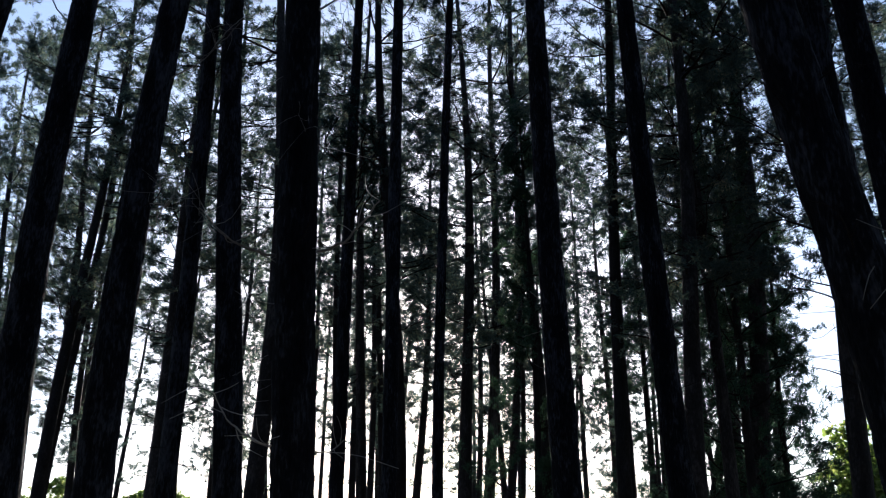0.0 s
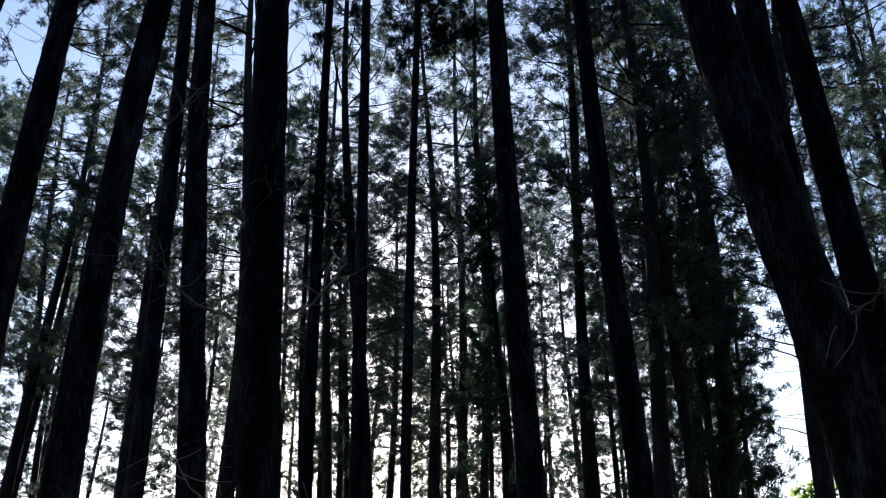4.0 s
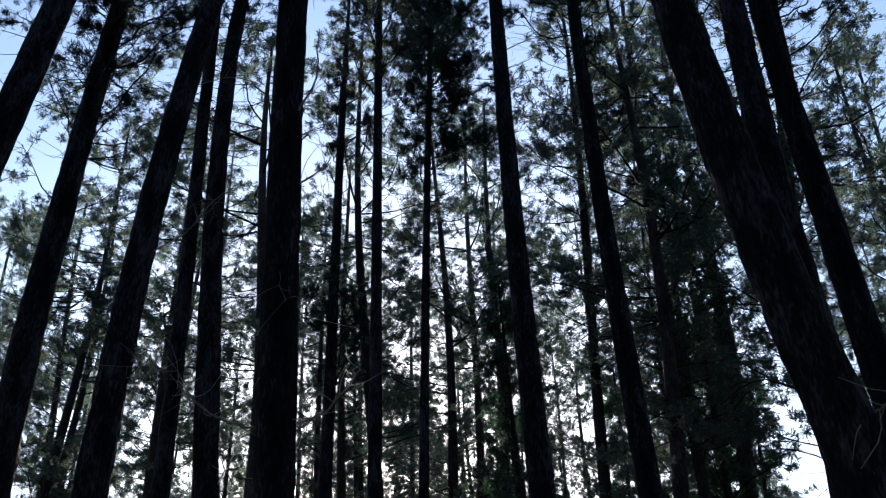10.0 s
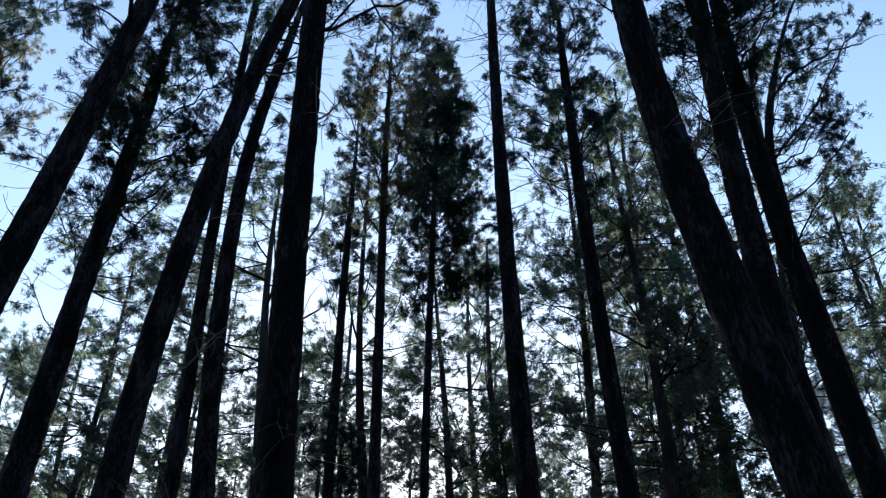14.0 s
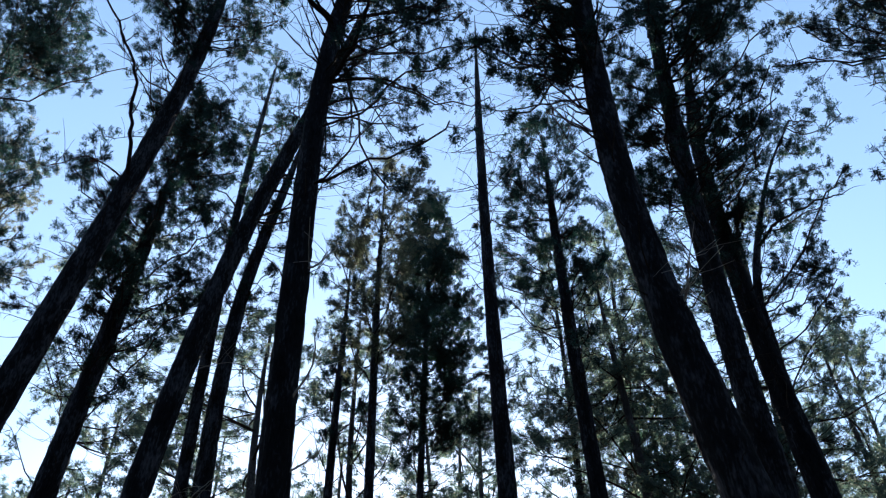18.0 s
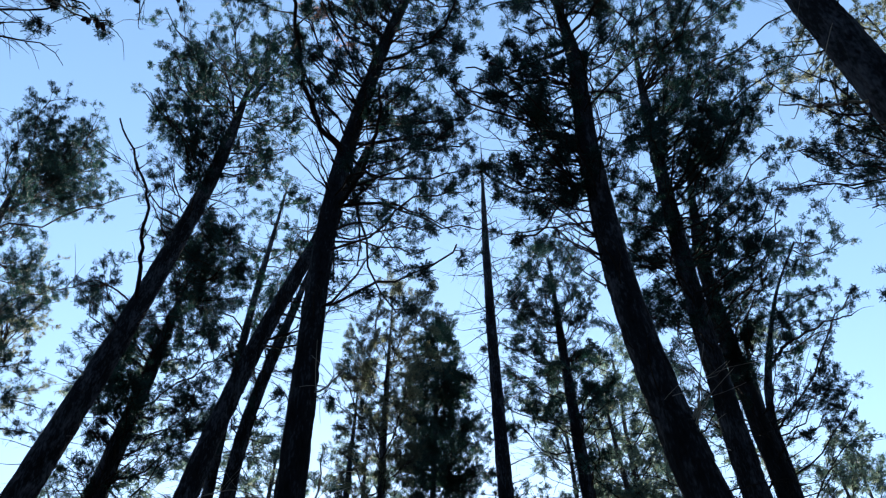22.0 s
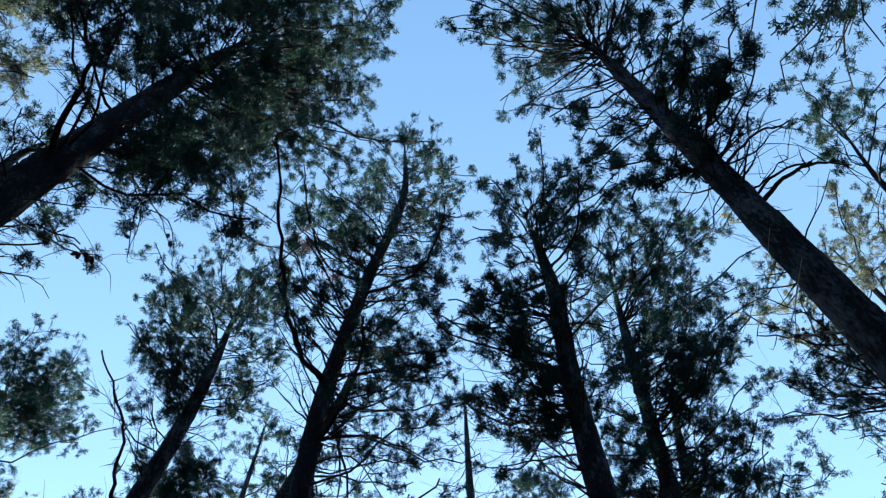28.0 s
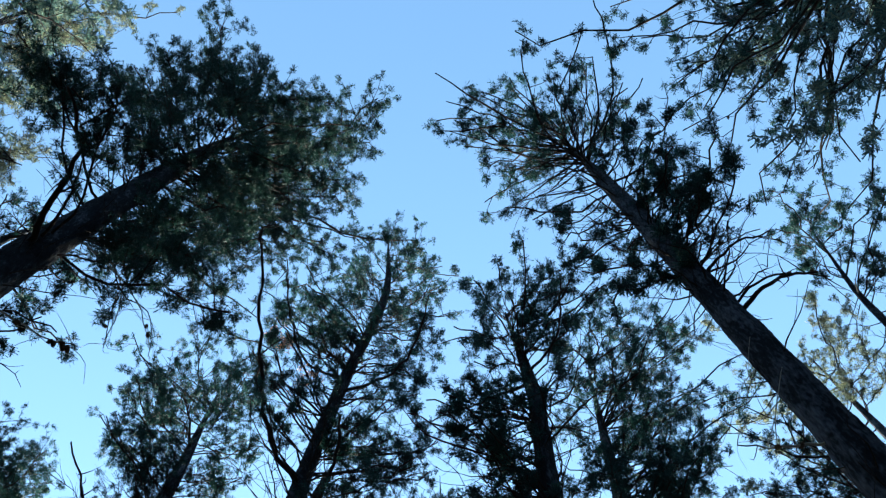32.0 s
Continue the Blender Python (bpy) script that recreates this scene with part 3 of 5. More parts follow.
pine([(-1.33, 7.45, 0.00), (-1.50, 7.25, 4.24), (-1.57, 7.06, 8.48), (-1.52, 6.89, 12.73), (-1.03, 6.73, 16.97), (-0.40, 6.60, 21.21), (-0.39, 6.48, 25.45)], 0.34, 0.05, crown=(19, 0, 0),
     limbs=([(24.0, 172, 0.35, 0.48, 0.48), (22.1, -144, 0.73, 0.71, 0.45), (23.6, 96, 0.61, 0.88, 0.49), (23.0, 81, 1.02, 0.85, 0.41), (22.7, 80, 1.43, 0.99, 0.34), (22.0, -89, 0.56, 0.55, 0.58), (21.3, 141, 0.35, 0.43, 0.62), (20.8, 82, 0.78, 0.94, 0.50), (18.6, 97, 1.41, 1.04, 0.39), (18.3, 152, 0.52, 0.60, 0.54), (19.1, 87, 0.66, 0.50, 0.56), (18.7, 64, 1.17, 0.89, 0.45), (17.0, 91, 0.87, 0.57, 0.46), (16.5, 154, 0.83, 0.62, 0.39), (17.7, -137, 1.44, 1.93, 0.39), (18.3, -113, 1.43, 1.32, 0.39), (17.6, -138, 1.02, 1.24, 0.43), (18.2, -109, 0.51, 0.63, 0.38), (17.2, -116, 0.65, 0.76, 0.36)] + [(17.6, -125, 1.71, 1.91, 0.28), (14.0, -11, 1.05, -1.21, 0.32), (14.0, -1, 1.61, -0.97, 0.38), (14.0, 21, 0.95, -2.32, 0.30), (14.0, -4, 1.26, -2.09, 0.27), (14.0, 29, 0.57, -2.10, 0.26), (21.0, -115, 0.37, 0.68, 0.62), (18.3, -175, 0.53, 0.60, 0.48), (20.1, -115, 0.84, 1.08, 0.48), (19.9, 69, 0.45, 0.67, 0.53), (19.8, 111, 0.86, 0.80, 0.47), (16.7, 108, 0.73, 0.75, 0.40), (15.3, 98, 1.25, 1.15, 0.33), (16.9, -164, 0.41, 0.70, 0.35), (16.9, -130, 1.16, 1.00, 0.36), (18.0, -134, 1.00, 0.76, 0.37), (14.1, 153, 0.88, 0.81, 0.34), (14.7, 100, 0.73, 0.81, 0.41), (14.2, 112, 1.32, 0.99, 0.39)] + [(14.1, 86, 1.42, 1.17, 0.36), (14.0, 75, 0.77, 0.71, 0.39), (14.0, 82, 1.19, 0.14, 0.38), (14.1, 114, 0.28, 0.40, 0.30), (14.0, 79, 1.62, 0.52, 0.30), (14.0, -148, 1.26, 1.63, 0.25), (16.2, -120, 1.59, 2.04, 0.27), (14.7, -135, 1.68, 1.49, 0.20), (14.0, -158, 0.82, -0.10, 0.26), (14.0, -152, 1.34, 0.11, 0.23)] + [(17.4, -146, 1.59, 0.06, 0.41), (18.1, -143, 1.22, 0.10, 0.33), (18.1, -144, 0.94, -0.07, 0.34), (17.0, -137, 1.03, 0.27, 0.31), (15.7, -143, 1.13, 0.12, 0.33), (15.8, -142, 0.72, -0.01, 0.39), (17.3, -129, 0.55, 0.39, 0.40), (18.1, -138, 0.59, 0.12, 0.31), (15.0, -141, 0.85, 0.13, 0.36), (16.1, -144, 1.60, 0.22, 0.38), (20.8, 79, 0.16, 0.08, 0.40), (21.2, 95, 0.55, -0.01, 0.33), (19.4, 81, 0.93, 0.21, 0.40), (17.4, 95, 1.02, -0.27, 0.33), (15.1, 92, 0.90, 0.15, 0.39), (13.7, 94, 1.30, 0.49, 0.31), (12.5, 111, 1.21, 0.00, 0.35), (11.4, 111, 1.45, 0.39, 0.39), (10.4, 114, 1.62, 0.51, 0.36)]),
     leafy=0.85, label='tall pine with flaky dark bark, its leader bent and forked')
dead_limb([(-1.55, 7.15, 6.39), (-1.56, 7.34, 5.66), (-1.52, 7.43, 5.52), (-1.48, 7.55, 5.30)], 0.014)
bough([(-1.56, 6.92, 11.83), (-1.04, 6.79, 11.85), (-0.55, 7.25, 11.49)], 0.030)
bough([(-1.54, 6.90, 12.47), (-0.63, 6.95, 12.46), (0.04, 7.21, 12.24)], 0.040, cones=3)
bough([(-1.52, 6.89, 12.73), (-0.63, 6.68, 12.99), (-0.17, 6.42, 13.05)], 0.040)
bough([(-1.54, 6.91, 12.34), (-1.11, 6.55, 12.71), (-0.91, 6.13, 13.03), (-0.83, 5.63, 13.38)], 0.080)
bough([(-1.36, 6.82, 14.44), (-0.69, 6.85, 14.64), (0.25, 6.83, 14.64)], 0.035)
bough([(-1.12, 6.75, 16.29), (-0.36, 6.69, 16.20), (0.20, 6.79, 16.13)], 0.035, cones=2)
bough([(-1.09, 6.74, 16.54), (-0.16, 6.40, 16.69), (0.18, 5.96, 16.83), (0.43, 5.21, 17.17)], 0.060)
bough([(-1.02, 6.73, 17.05), (-1.61, 6.41, 17.05), (-1.90, 5.75, 17.19), (-1.97, 4.66, 17.41)], 0.055)
bough([(-1.44, 6.85, 13.68), (-1.87, 6.37, 14.04), (-2.00, 5.71, 14.36), (-2.05, 5.04, 14.62), (-2.00, 4.11, 14.78), (-1.99, 3.46, 14.94)], 0.085)
dead_limb([(-1.56, 7.04, 8.95), (-1.28, 6.92, 9.03), (-1.12, 6.80, 9.09)], 0.030)
dead_limb([(-1.55, 7.11, 7.22), (-1.29, 6.89, 7.47), (-1.20, 6.53, 7.79)], 0.028)
dead_limb([(-1.54, 7.15, 6.52), (-1.24, 7.06, 6.62), (-1.09, 6.94, 6.71)], 0.026)
dead_limb([(-1.50, 7.25, 4.28), (-1.10, 7.20, 4.42), (-0.94, 7.10, 4.55), (-0.82, 7.00, 4.68)], 0.030)
dead_limb([(-1.50, 7.25, 4.28), (-1.92, 7.06, 4.33), (-2.07, 6.92, 4.42), (-2.17, 6.76, 4.54)], 0.025)
dead_limb([(-1.44, 7.32, 2.75), (-1.78, 7.16, 2.85), (-1.91, 7.05, 2.96), (-1.98, 6.93, 3.12)], 0.022)
dead_limb([(-1.44, 7.32, 2.75), (-1.15, 7.31, 2.77), (-1.06, 7.25, 2.83)], 0.020)
dead_limb([(-1.51, 7.21, 5.18), (-1.45, 7.07, 5.33), (-1.49, 6.94, 5.42)], 0.006)
dead_needles([(-2.02, 6.11, 17.10), (-1.98, 6.11, 17.35), (-1.59, 6.46, 16.79), (-1.53, 6.50, 16.72), (-1.67, 6.52, 15.90), (-2.17, 5.91, 17.38)])
pine([(-1.45, 14.43, 0.00), (-1.42, 14.43, 3.95), (-1.43, 14.43, 7.89), (-1.44, 14.43, 11.84), (-1.44, 14.43, 15.78), (-1.39, 14.43, 19.73)], 0.25, 0.05, crown=(15, 0, 0),
     limbs=([(19.7, 122, 0.17, 0.43, 0.34), (19.2, 117, 0.80, 0.71, 0.30), (17.2, -170, 1.10, 0.82, 0.43), (18.4, 98, 0.47, 0.60, 0.53), (17.2, -128, 0.62, 0.69, 0.44), (16.4, 166, 0.76, 0.82, 0.55), (17.7, 65, 0.80, 0.71, 0.46), (16.6, -101, 0.35, 0.47, 0.49), (15.0, 158, 0.96, 0.81, 0.52), (13.8, -162, 1.22, 1.46, 0.39), (14.3, -175, 0.69, 0.61, 0.45), (13.9, 153, 1.38, 0.81, 0.43), (12.9, -169, 1.01, 0.93, 0.37), (13.8, 132, 0.36, 0.65, 0.45)]),
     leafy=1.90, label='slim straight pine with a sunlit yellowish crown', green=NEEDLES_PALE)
pine([(1.24, 13.44, 0.00), (1.03, 13.22, 4.75), (0.88, 12.99, 9.50), (0.82, 12.76, 14.25), (0.83, 12.52, 19.00), (0.92, 12.28, 23.75)], 0.42, 0.03, crown=(20, 0, 0),
     limbs=[],
     leafy=1.00, label='straight slim pine with a bare dead top')
dead_limb([(0.97, 13.15, 6.31), (0.89, 13.29, 5.65), (0.99, 13.48, 4.79), (1.10, 13.56, 4.41)], 0.016)
dead_limb([(0.99, 13.16, 5.95), (1.28, 13.13, 4.79), (1.37, 13.03, 5.00)], 0.020)
dead_limb([(0.83, 12.82, 13.09), (1.26, 12.63, 13.18), (1.60, 12.52, 13.16)], 0.025)
dead_limb([(0.82, 12.75, 14.52), (1.30, 12.45, 14.69), (1.61, 12.10, 14.90)], 0.020)
dead_limb([(0.88, 12.37, 21.91), (1.35, 11.98, 22.04), (1.97, 11.58, 22.15)], 0.012)
dead_limb([(0.86, 12.42, 20.95), (1.42, 12.16, 21.02), (1.82, 11.95, 21.04)], 0.012)
dead_limb([(0.84, 12.49, 19.64), (1.46, 12.24, 19.70), (2.09, 12.35, 19.49)], 0.014)
dead_limb([(0.85, 12.46, 20.30), (0.45, 12.86, 19.97), (0.05, 13.03, 19.78)], 0.012)
dead_limb([(0.82, 12.62, 17.02), (1.41, 12.14, 17.29), (1.76, 11.73, 17.49)], 0.012)
dead_limb([(0.82, 12.54, 18.63), (0.52, 12.89, 18.31), (0.25, 13.42, 17.81)], 0.012)
dead_limb([(0.90, 12.33, 22.68), (0.55, 11.93, 22.85), (0.42, 11.41, 23.07)], 0.012)
pine([(2.96, 14.20, 0.00), (2.73, 14.16, 4.13), (2.55, 14.11, 8.27), (2.44, 14.04, 12.40), (2.40, 13.97, 16.54), (2.42, 13.88, 20.67)], 0.41, 0.05, crown=(12, 0, 0),
     limbs=([(20.7, -121, 0.04, 0.44, 0.49), (19.3, -104, 0.54, 0.82, 0.47), (17.6, 167, 1.08, 1.26, 0.51), (17.5, -116, 0.99, 1.17, 0.38), (17.4, -154, 0.70, 0.81, 0.56), (17.5, 145, 0.54, 0.53, 0.50), (17.0, -80, 0.80, 1.00, 0.51), (15.5, -103, 1.18, 0.98, 0.41), (16.2, -43, 0.55, 0.64, 0.49), (16.6, 75, 0.53, 0.63, 0.43), (14.0, -118, 1.06, 0.90, 0.39), (13.7, 172, 1.27, 0.95, 0.38), (13.2, 174, 0.99, 0.66, 0.32)] + [(19.2, -110, 0.80, 0.31, 0.38), (20.4, -108, 0.47, 0.20, 0.34), (20.5, -149, 0.34, 0.28, 0.31), (20.5, 160, 0.44, 0.07, 0.36), (19.6, 128, 0.51, 0.19, 0.40), (18.6, 138, 0.75, 0.03, 0.37), (17.5, 128, 0.64, 0.26, 0.37), (17.7, -105, 0.85, 0.49, 0.36), (17.0, -106, 0.69, 0.31, 0.36), (18.2, -108, 0.96, 0.45, 0.33), (16.9, 121, 0.25, 0.13, 0.38), (19.4, -127, 0.09, -0.03, 0.41), (18.0, -99, 0.38, 0.27, 0.41), (16.6, -115, 1.24, 0.35, 0.35), (15.7, -114, 1.17, 0.31, 0.31), (16.4, -119, 0.49, 0.01, 0.33), (16.2, 113, 0.51, 0.37, 0.32)] + [(14.9, -97, 1.10, 0.69, 0.38), (14.9, -108, 0.87, 0.30, 0.34), (15.4, 118, 0.51, 0.29, 0.30), (14.8, 123, 0.66, 0.31, 0.32), (15.2, -91, 0.48, 0.38, 0.30)]),
     leafy=1.30, label='slim straight pine with a thin see-through crown')
pine([(2.63, 5.76, 0.00), (2.47, 5.84, 2.87), (2.02, 5.88, 5.73), (1.73, 5.87, 8.60), (1.72, 5.82, 11.47), (1.85, 5.72, 14.34), (1.74, 5.57, 17.20)], 0.42, 0.05, crown=(14, 0, 0),
     limbs=([(16.2, -159, 0.75, 0.76, 0.28), (14.9, -178, 1.40, 0.89, 0.31), (17.1, 131, 0.91, 0.69, 0.35), (14.9, 147, 1.42, 1.61, 0.32), (15.0, -139, 0.97, 0.81, 0.31), (17.0, 110, 0.06, 0.34, 0.44), (14.6, 167, 0.87, 1.03, 0.39), (16.0, 117, 1.01, 0.82, 0.43), (15.6, 124, 1.47, 1.08, 0.28), (14.9, 109, 1.47, 1.77, 0.33), (14.5, -123, 0.92, 0.85, 0.30), (14.2, -150, 0.63, 0.60, 0.37), (14.7, -76, 0.58, 0.75, 0.31), (12.8, -110, 0.96, 0.84, 0.27), (13.0, -88, 1.19, 1.04, 0.20), (14.8, 128, 0.38, 0.64, 0.40), (12.5, -124, 0.65, 0.73, 0.30), (11.0, -128, 1.05, 0.92, 0.27), (12.7, -68, 1.19, 1.12, 0.24)] + [(11.7, -110, 0.47, 0.70, 0.29), (14.2, 129, 0.75, 0.95, 0.34), (12.5, 153, 0.71, 0.65, 0.30), (14.6, 108, 1.62, 1.41, 0.32), (14.4, -58, 0.94, 0.70, 0.33), (12.8, -78, 1.16, 1.08, 0.26), (11.4, -106, 0.76, 1.05, 0.27), (11.0, -118, 1.19, -0.16, 0.20), (11.0, -125, 0.87, -0.43, 0.23), (11.0, -70, 1.20, 0.58, 0.19), (11.0, -65, 0.48, 0.10, 0.23), (11.9, -53, 0.68, 0.98, 0.23), (12.8, -82, 1.55, 1.05, 0.14), (13.0, -105, 0.27, 0.42, 0.27), (11.0, -96, 0.92, -0.80, 0.17), (12.1, -168, 0.76, 0.61, 0.27), (11.0, -126, 0.94, 0.14, 0.24), (11.0, -148, 0.67, -0.13, 0.24)] + [(12.5, -109, 1.09, 0.40, 0.30), (13.1, -115, 0.95, -0.06, 0.29), (11.9, -109, 1.25, 0.42, 0.32), (11.2, 129, 0.18, 0.08, 0.32), (16.2, 139, 0.77, -0.02, 0.32), (15.5, 134, 1.15, 0.47, 0.29), (17.0, 142, 0.47, 0.22, 0.30), (17.0, -143, 0.35, 0.00, 0.30), (16.5, -97, 0.74, -0.17, 0.36), (12.0, -112, 1.05, 0.16, 0.16), (12.4, -116, 0.83, -0.08, 0.16), (11.9, -111, 0.66, 0.03, 0.18), (11.7, -100, 0.36, 0.15, 0.21), (10.7, -94, 0.47, 0.33, 0.17), (11.1, -104, 0.77, 0.27, 0.20), (10.5, -114, 0.40, -0.03, 0.20)]),
     leafy=1.00, label='big pine with a thick leaning trunk of dark furrowed bark')
bough([(1.70, 5.85, 10.33), (1.03, 6.01, 10.43), (0.59, 6.06, 10.41)], 0.030)
bough([(1.73, 5.81, 11.76), (0.96, 5.40, 12.02), (0.49, 5.25, 12.20)], 0.025)
bough([(1.78, 5.78, 12.71), (2.32, 5.22, 12.85), (2.84, 4.93, 13.07)], 0.035)
bough([(1.84, 5.70, 14.87), (2.26, 5.10, 14.95), (2.30, 4.33, 15.18)], 0.050)
bough([(1.85, 5.71, 14.61), (1.17, 5.96, 14.54), (0.42, 6.23, 14.43)], 0.055)
dead_limb([(1.88, 5.88, 7.18), (1.99, 5.72, 7.22), (1.99, 5.53, 7.32)], 0.030)
dead_limb([(2.35, 5.85, 3.66), (2.58, 5.66, 3.73), (2.64, 5.55, 3.77)], 0.030)
dead_limb([(1.88, 5.88, 7.18), (2.02, 5.58, 7.34), (1.95, 5.42, 7.44), (1.83, 5.38, 7.43)], 0.020)
pine([(4.73, 10.01, 0.00), (4.06, 9.86, 4.24), (3.75, 9.61, 8.48), (3.71, 9.28, 12.72), (3.84, 8.86, 16.96), (4.06, 8.35, 21.20)], 0.45, 0.05, crown=(12, 0, 0),
     limbs=([(18.9, 165, 1.77, 0.85, 0.47), (17.8, 151, 2.22, 2.04, 0.47), (20.4, 119, 2.16, 1.05, 0.45), (20.0, 105, 2.27, 1.39, 0.39), (19.3, 175, 1.10, 0.94, 0.54), (18.7, 144, 1.31, 1.29, 0.60), (18.3, 127, 1.79, 1.43, 0.54), (17.6, 117, 2.04, 1.27, 0.46), (19.8, -111, 0.13, 0.46, 0.55), (18.7, 133, 0.57, 0.49, 0.58), (18.0, 108, 1.19, 1.14, 0.59), (16.0, 124, 1.68, 1.47, 0.43), (16.2, 126, 2.37, 1.47, 0.33), (17.5, -134, 0.43, 0.44, 0.49), (17.1, 136, 0.55, 0.53, 0.54), (14.9, 148, 1.25, 1.26, 0.50), (15.8, 117, 1.88, 1.17, 0.43), (14.7, 117, 1.50, 1.68, 0.41), (18.7, -65, 0.68, 0.95, 0.48)] + [(15.9, -118, 0.96, 1.00, 0.42), (16.4, -163, 0.28, 0.41, 0.42), (17.0, 112, 2.93, 2.16, 0.30), (14.4, -109, 0.67, 0.86, 0.37), (12.4, -144, 1.21, 0.82, 0.32), (13.0, -49, 0.84, 0.76, 0.32), (12.0, -133, 0.94, -0.24, 0.27), (15.4, 144, 1.16, 1.00, 0.39), (14.3, -174, 1.15, 0.80, 0.32), (15.6, -151, 0.78, 0.60, 0.34), (15.5, -74, 0.75, 1.09, 0.29)] + [(15.5, -109, 0.34, -0.00, 0.40), (14.6, -105, 0.35, 0.05, 0.40), (13.7, -97, 0.58, 0.26, 0.35), (13.8, -81, 0.24, 0.25, 0.37), (12.5, -99, 0.68, 0.26, 0.35), (12.5, -110, 0.62, 0.03, 0.36), (14.7, -104, 0.62, 0.17, 0.45), (19.1, 126, 1.22, 0.39, 0.40), (19.4, 135, 1.73, 0.09, 0.42), (20.4, 130, 1.75, 0.39, 0.38), (18.0, 133, 1.83, 0.42, 0.39), (16.5, 137, 1.67, 0.32, 0.43), (16.7, 140, 2.02, 0.28, 0.42), (16.4, 131, 0.97, 0.30, 0.34), (15.4, 145, 1.09, -0.06, 0.36), (15.8, 141, 0.54, -0.00, 0.36), (17.4, 141, 0.59, -0.12, 0.37), (21.0, 151, 1.23, 0.36, 0.45), (21.0, 173, 1.43, 0.33, 0.38)] + [(15.7, 134, 1.58, 0.52, 0.39), (14.6, 141, 1.71, 0.38, 0.34), (14.0, 148, 1.53, 0.04, 0.35), (14.0, 141, 1.07, 0.23, 0.31), (15.4, 147, 2.14, 0.01, 0.41), (13.7, 134, 0.69, 0.30, 0.33), (13.0, 141, 1.00, 0.29, 0.41), (17.5, 129, 1.34, 0.48, 0.40), (13.1, 144, 1.44, 0.34, 0.36)]),
     leafy=1.25, label='tall pine with a leaning trunk and a full dark crown')
bough([(3.95, 8.60, 19.13), (3.31, 8.05, 19.38), (2.77, 8.16, 19.52)], 0.030)
bough([(3.77, 9.06, 15.04), (4.50, 8.98, 15.06), (5.30, 8.87, 14.95)], 0.035)
bough([(3.87, 8.79, 17.54), (4.63, 8.49, 17.48), (5.27, 8.03, 17.34)], 0.035)
bough([(3.90, 8.71, 18.28), (4.80, 7.98, 18.47), (5.54, 7.62, 18.56)], 0.050)
bough([(3.93, 8.64, 18.87), (4.26, 7.88, 19.09), (4.74, 7.07, 19.39)], 0.050)
dead_limb([(3.73, 9.47, 10.19), (3.33, 9.39, 10.36), (3.07, 9.21, 10.55)], 0.020)
pine([(5.27, 11.21, 0.00), (5.23, 11.22, 4.00), (4.98, 11.16, 8.00), (4.74, 11.03, 12.01), (4.74, 10.82, 16.01), (5.22, 10.54, 20.01)], 0.49, 0.05, crown=(10, 0, 0),
     limbs=([(19.8, 45, 0.23, 0.43, 0.65), (16.2, 174, 1.07, 0.81, 0.55), (16.1, -139, 0.40, 0.55, 0.50), (15.7, -143, 0.05, 0.32, 0.54), (14.9, -48, 0.61, 0.68, 0.38), (14.7, 162, 1.00, 1.11, 0.47), (14.6, 53, 0.24, 0.39, 0.47), (14.2, -123, 1.22, 1.24, 0.36), (13.9, -65, 1.30, 1.60, 0.38), (13.1, 176, 1.40, 0.92, 0.38), (11.9, -147, 0.64, 0.72, 0.32), (13.2, 105, 0.16, 0.41, 0.35), (16.7, 120, 1.38, 0.88, 0.46), (18.6, 114, 1.01, 0.93, 0.56), (19.2, 98, 1.66, 1.02, 0.52)] + [(15.2, 145, 0.14, 0.05, 0.37), (14.3, 140, 0.11, 0.07, 0.41), (13.6, 148, 0.10, 0.01, 0.35), (14.0, 154, 0.45, -0.00, 0.35), (15.9, 127, 0.09, 0.09, 0.41), (16.8, 2, 0.02, 0.11, 0.34), (17.3, 93, 0.08, 0.16, 0.33), (13.0, 111, 0.09, 0.16, 0.32), (13.0, -90, 0.02, 0.00, 0.31), (17.6, 119, 0.41, 0.23, 0.40)] + [(14.7, 139, 1.22, 0.56, 0.30), (14.6, 141, 0.91, 0.38, 0.32), (15.0, 136, 1.44, 0.75, 0.30), (15.4, 133, 0.42, 0.24, 0.38)]),
     leafy=1.05, label='tall leaning pine with clumps of shoots along its trunk')
pine([(5.90, 12.30, 0.00), (5.57, 12.41, 8.65), (5.63, 12.82, 10.98), (5.77, 12.97, 13.10), (5.87, 13.04, 14.36), (6.37, 12.81, 16.30), (6.81, 12.46, 17.48), (7.32, 11.94, 18.34)], 0.30, 0.05, crown=(10, 0, 0),
     limbs=([(17.7, 93, 0.21, 0.03, 0.46), (17.2, 115, 0.70, -0.07, 0.39), (15.8, 136, 1.23, -0.16, 0.41), (13.9, 146, 2.08, 0.75, 0.36), (16.5, 134, 0.61, -0.17, 0.48), (15.7, 118, 0.42, 0.11, 0.39), (14.2, 140, 0.97, 0.36, 0.48), (13.4, 128, 1.13, 0.70, 0.46), (14.0, 139, 0.59, 0.20, 0.42), (17.9, 21, 0.02, 0.04, 0.36), (18.2, -87, 0.28, 0.17, 0.39), (18.2, 100, 0.94, -0.05, 0.37), (18.2, 113, 0.25, 0.05, 0.47), (17.3, -100, 0.27, 0.05, 0.47), (13.3, 126, 0.81, 0.53, 0.36), (12.8, 132, 1.19, 0.60, 0.36), (16.6, 117, 0.15, -0.00, 0.41)]),
     leafy=1.05, label='thin forked pine with a curved stem')
bough([(6.01, 13.00, 15.06), (6.58, 12.90, 14.74), (7.23, 12.99, 14.44)], 0.030)
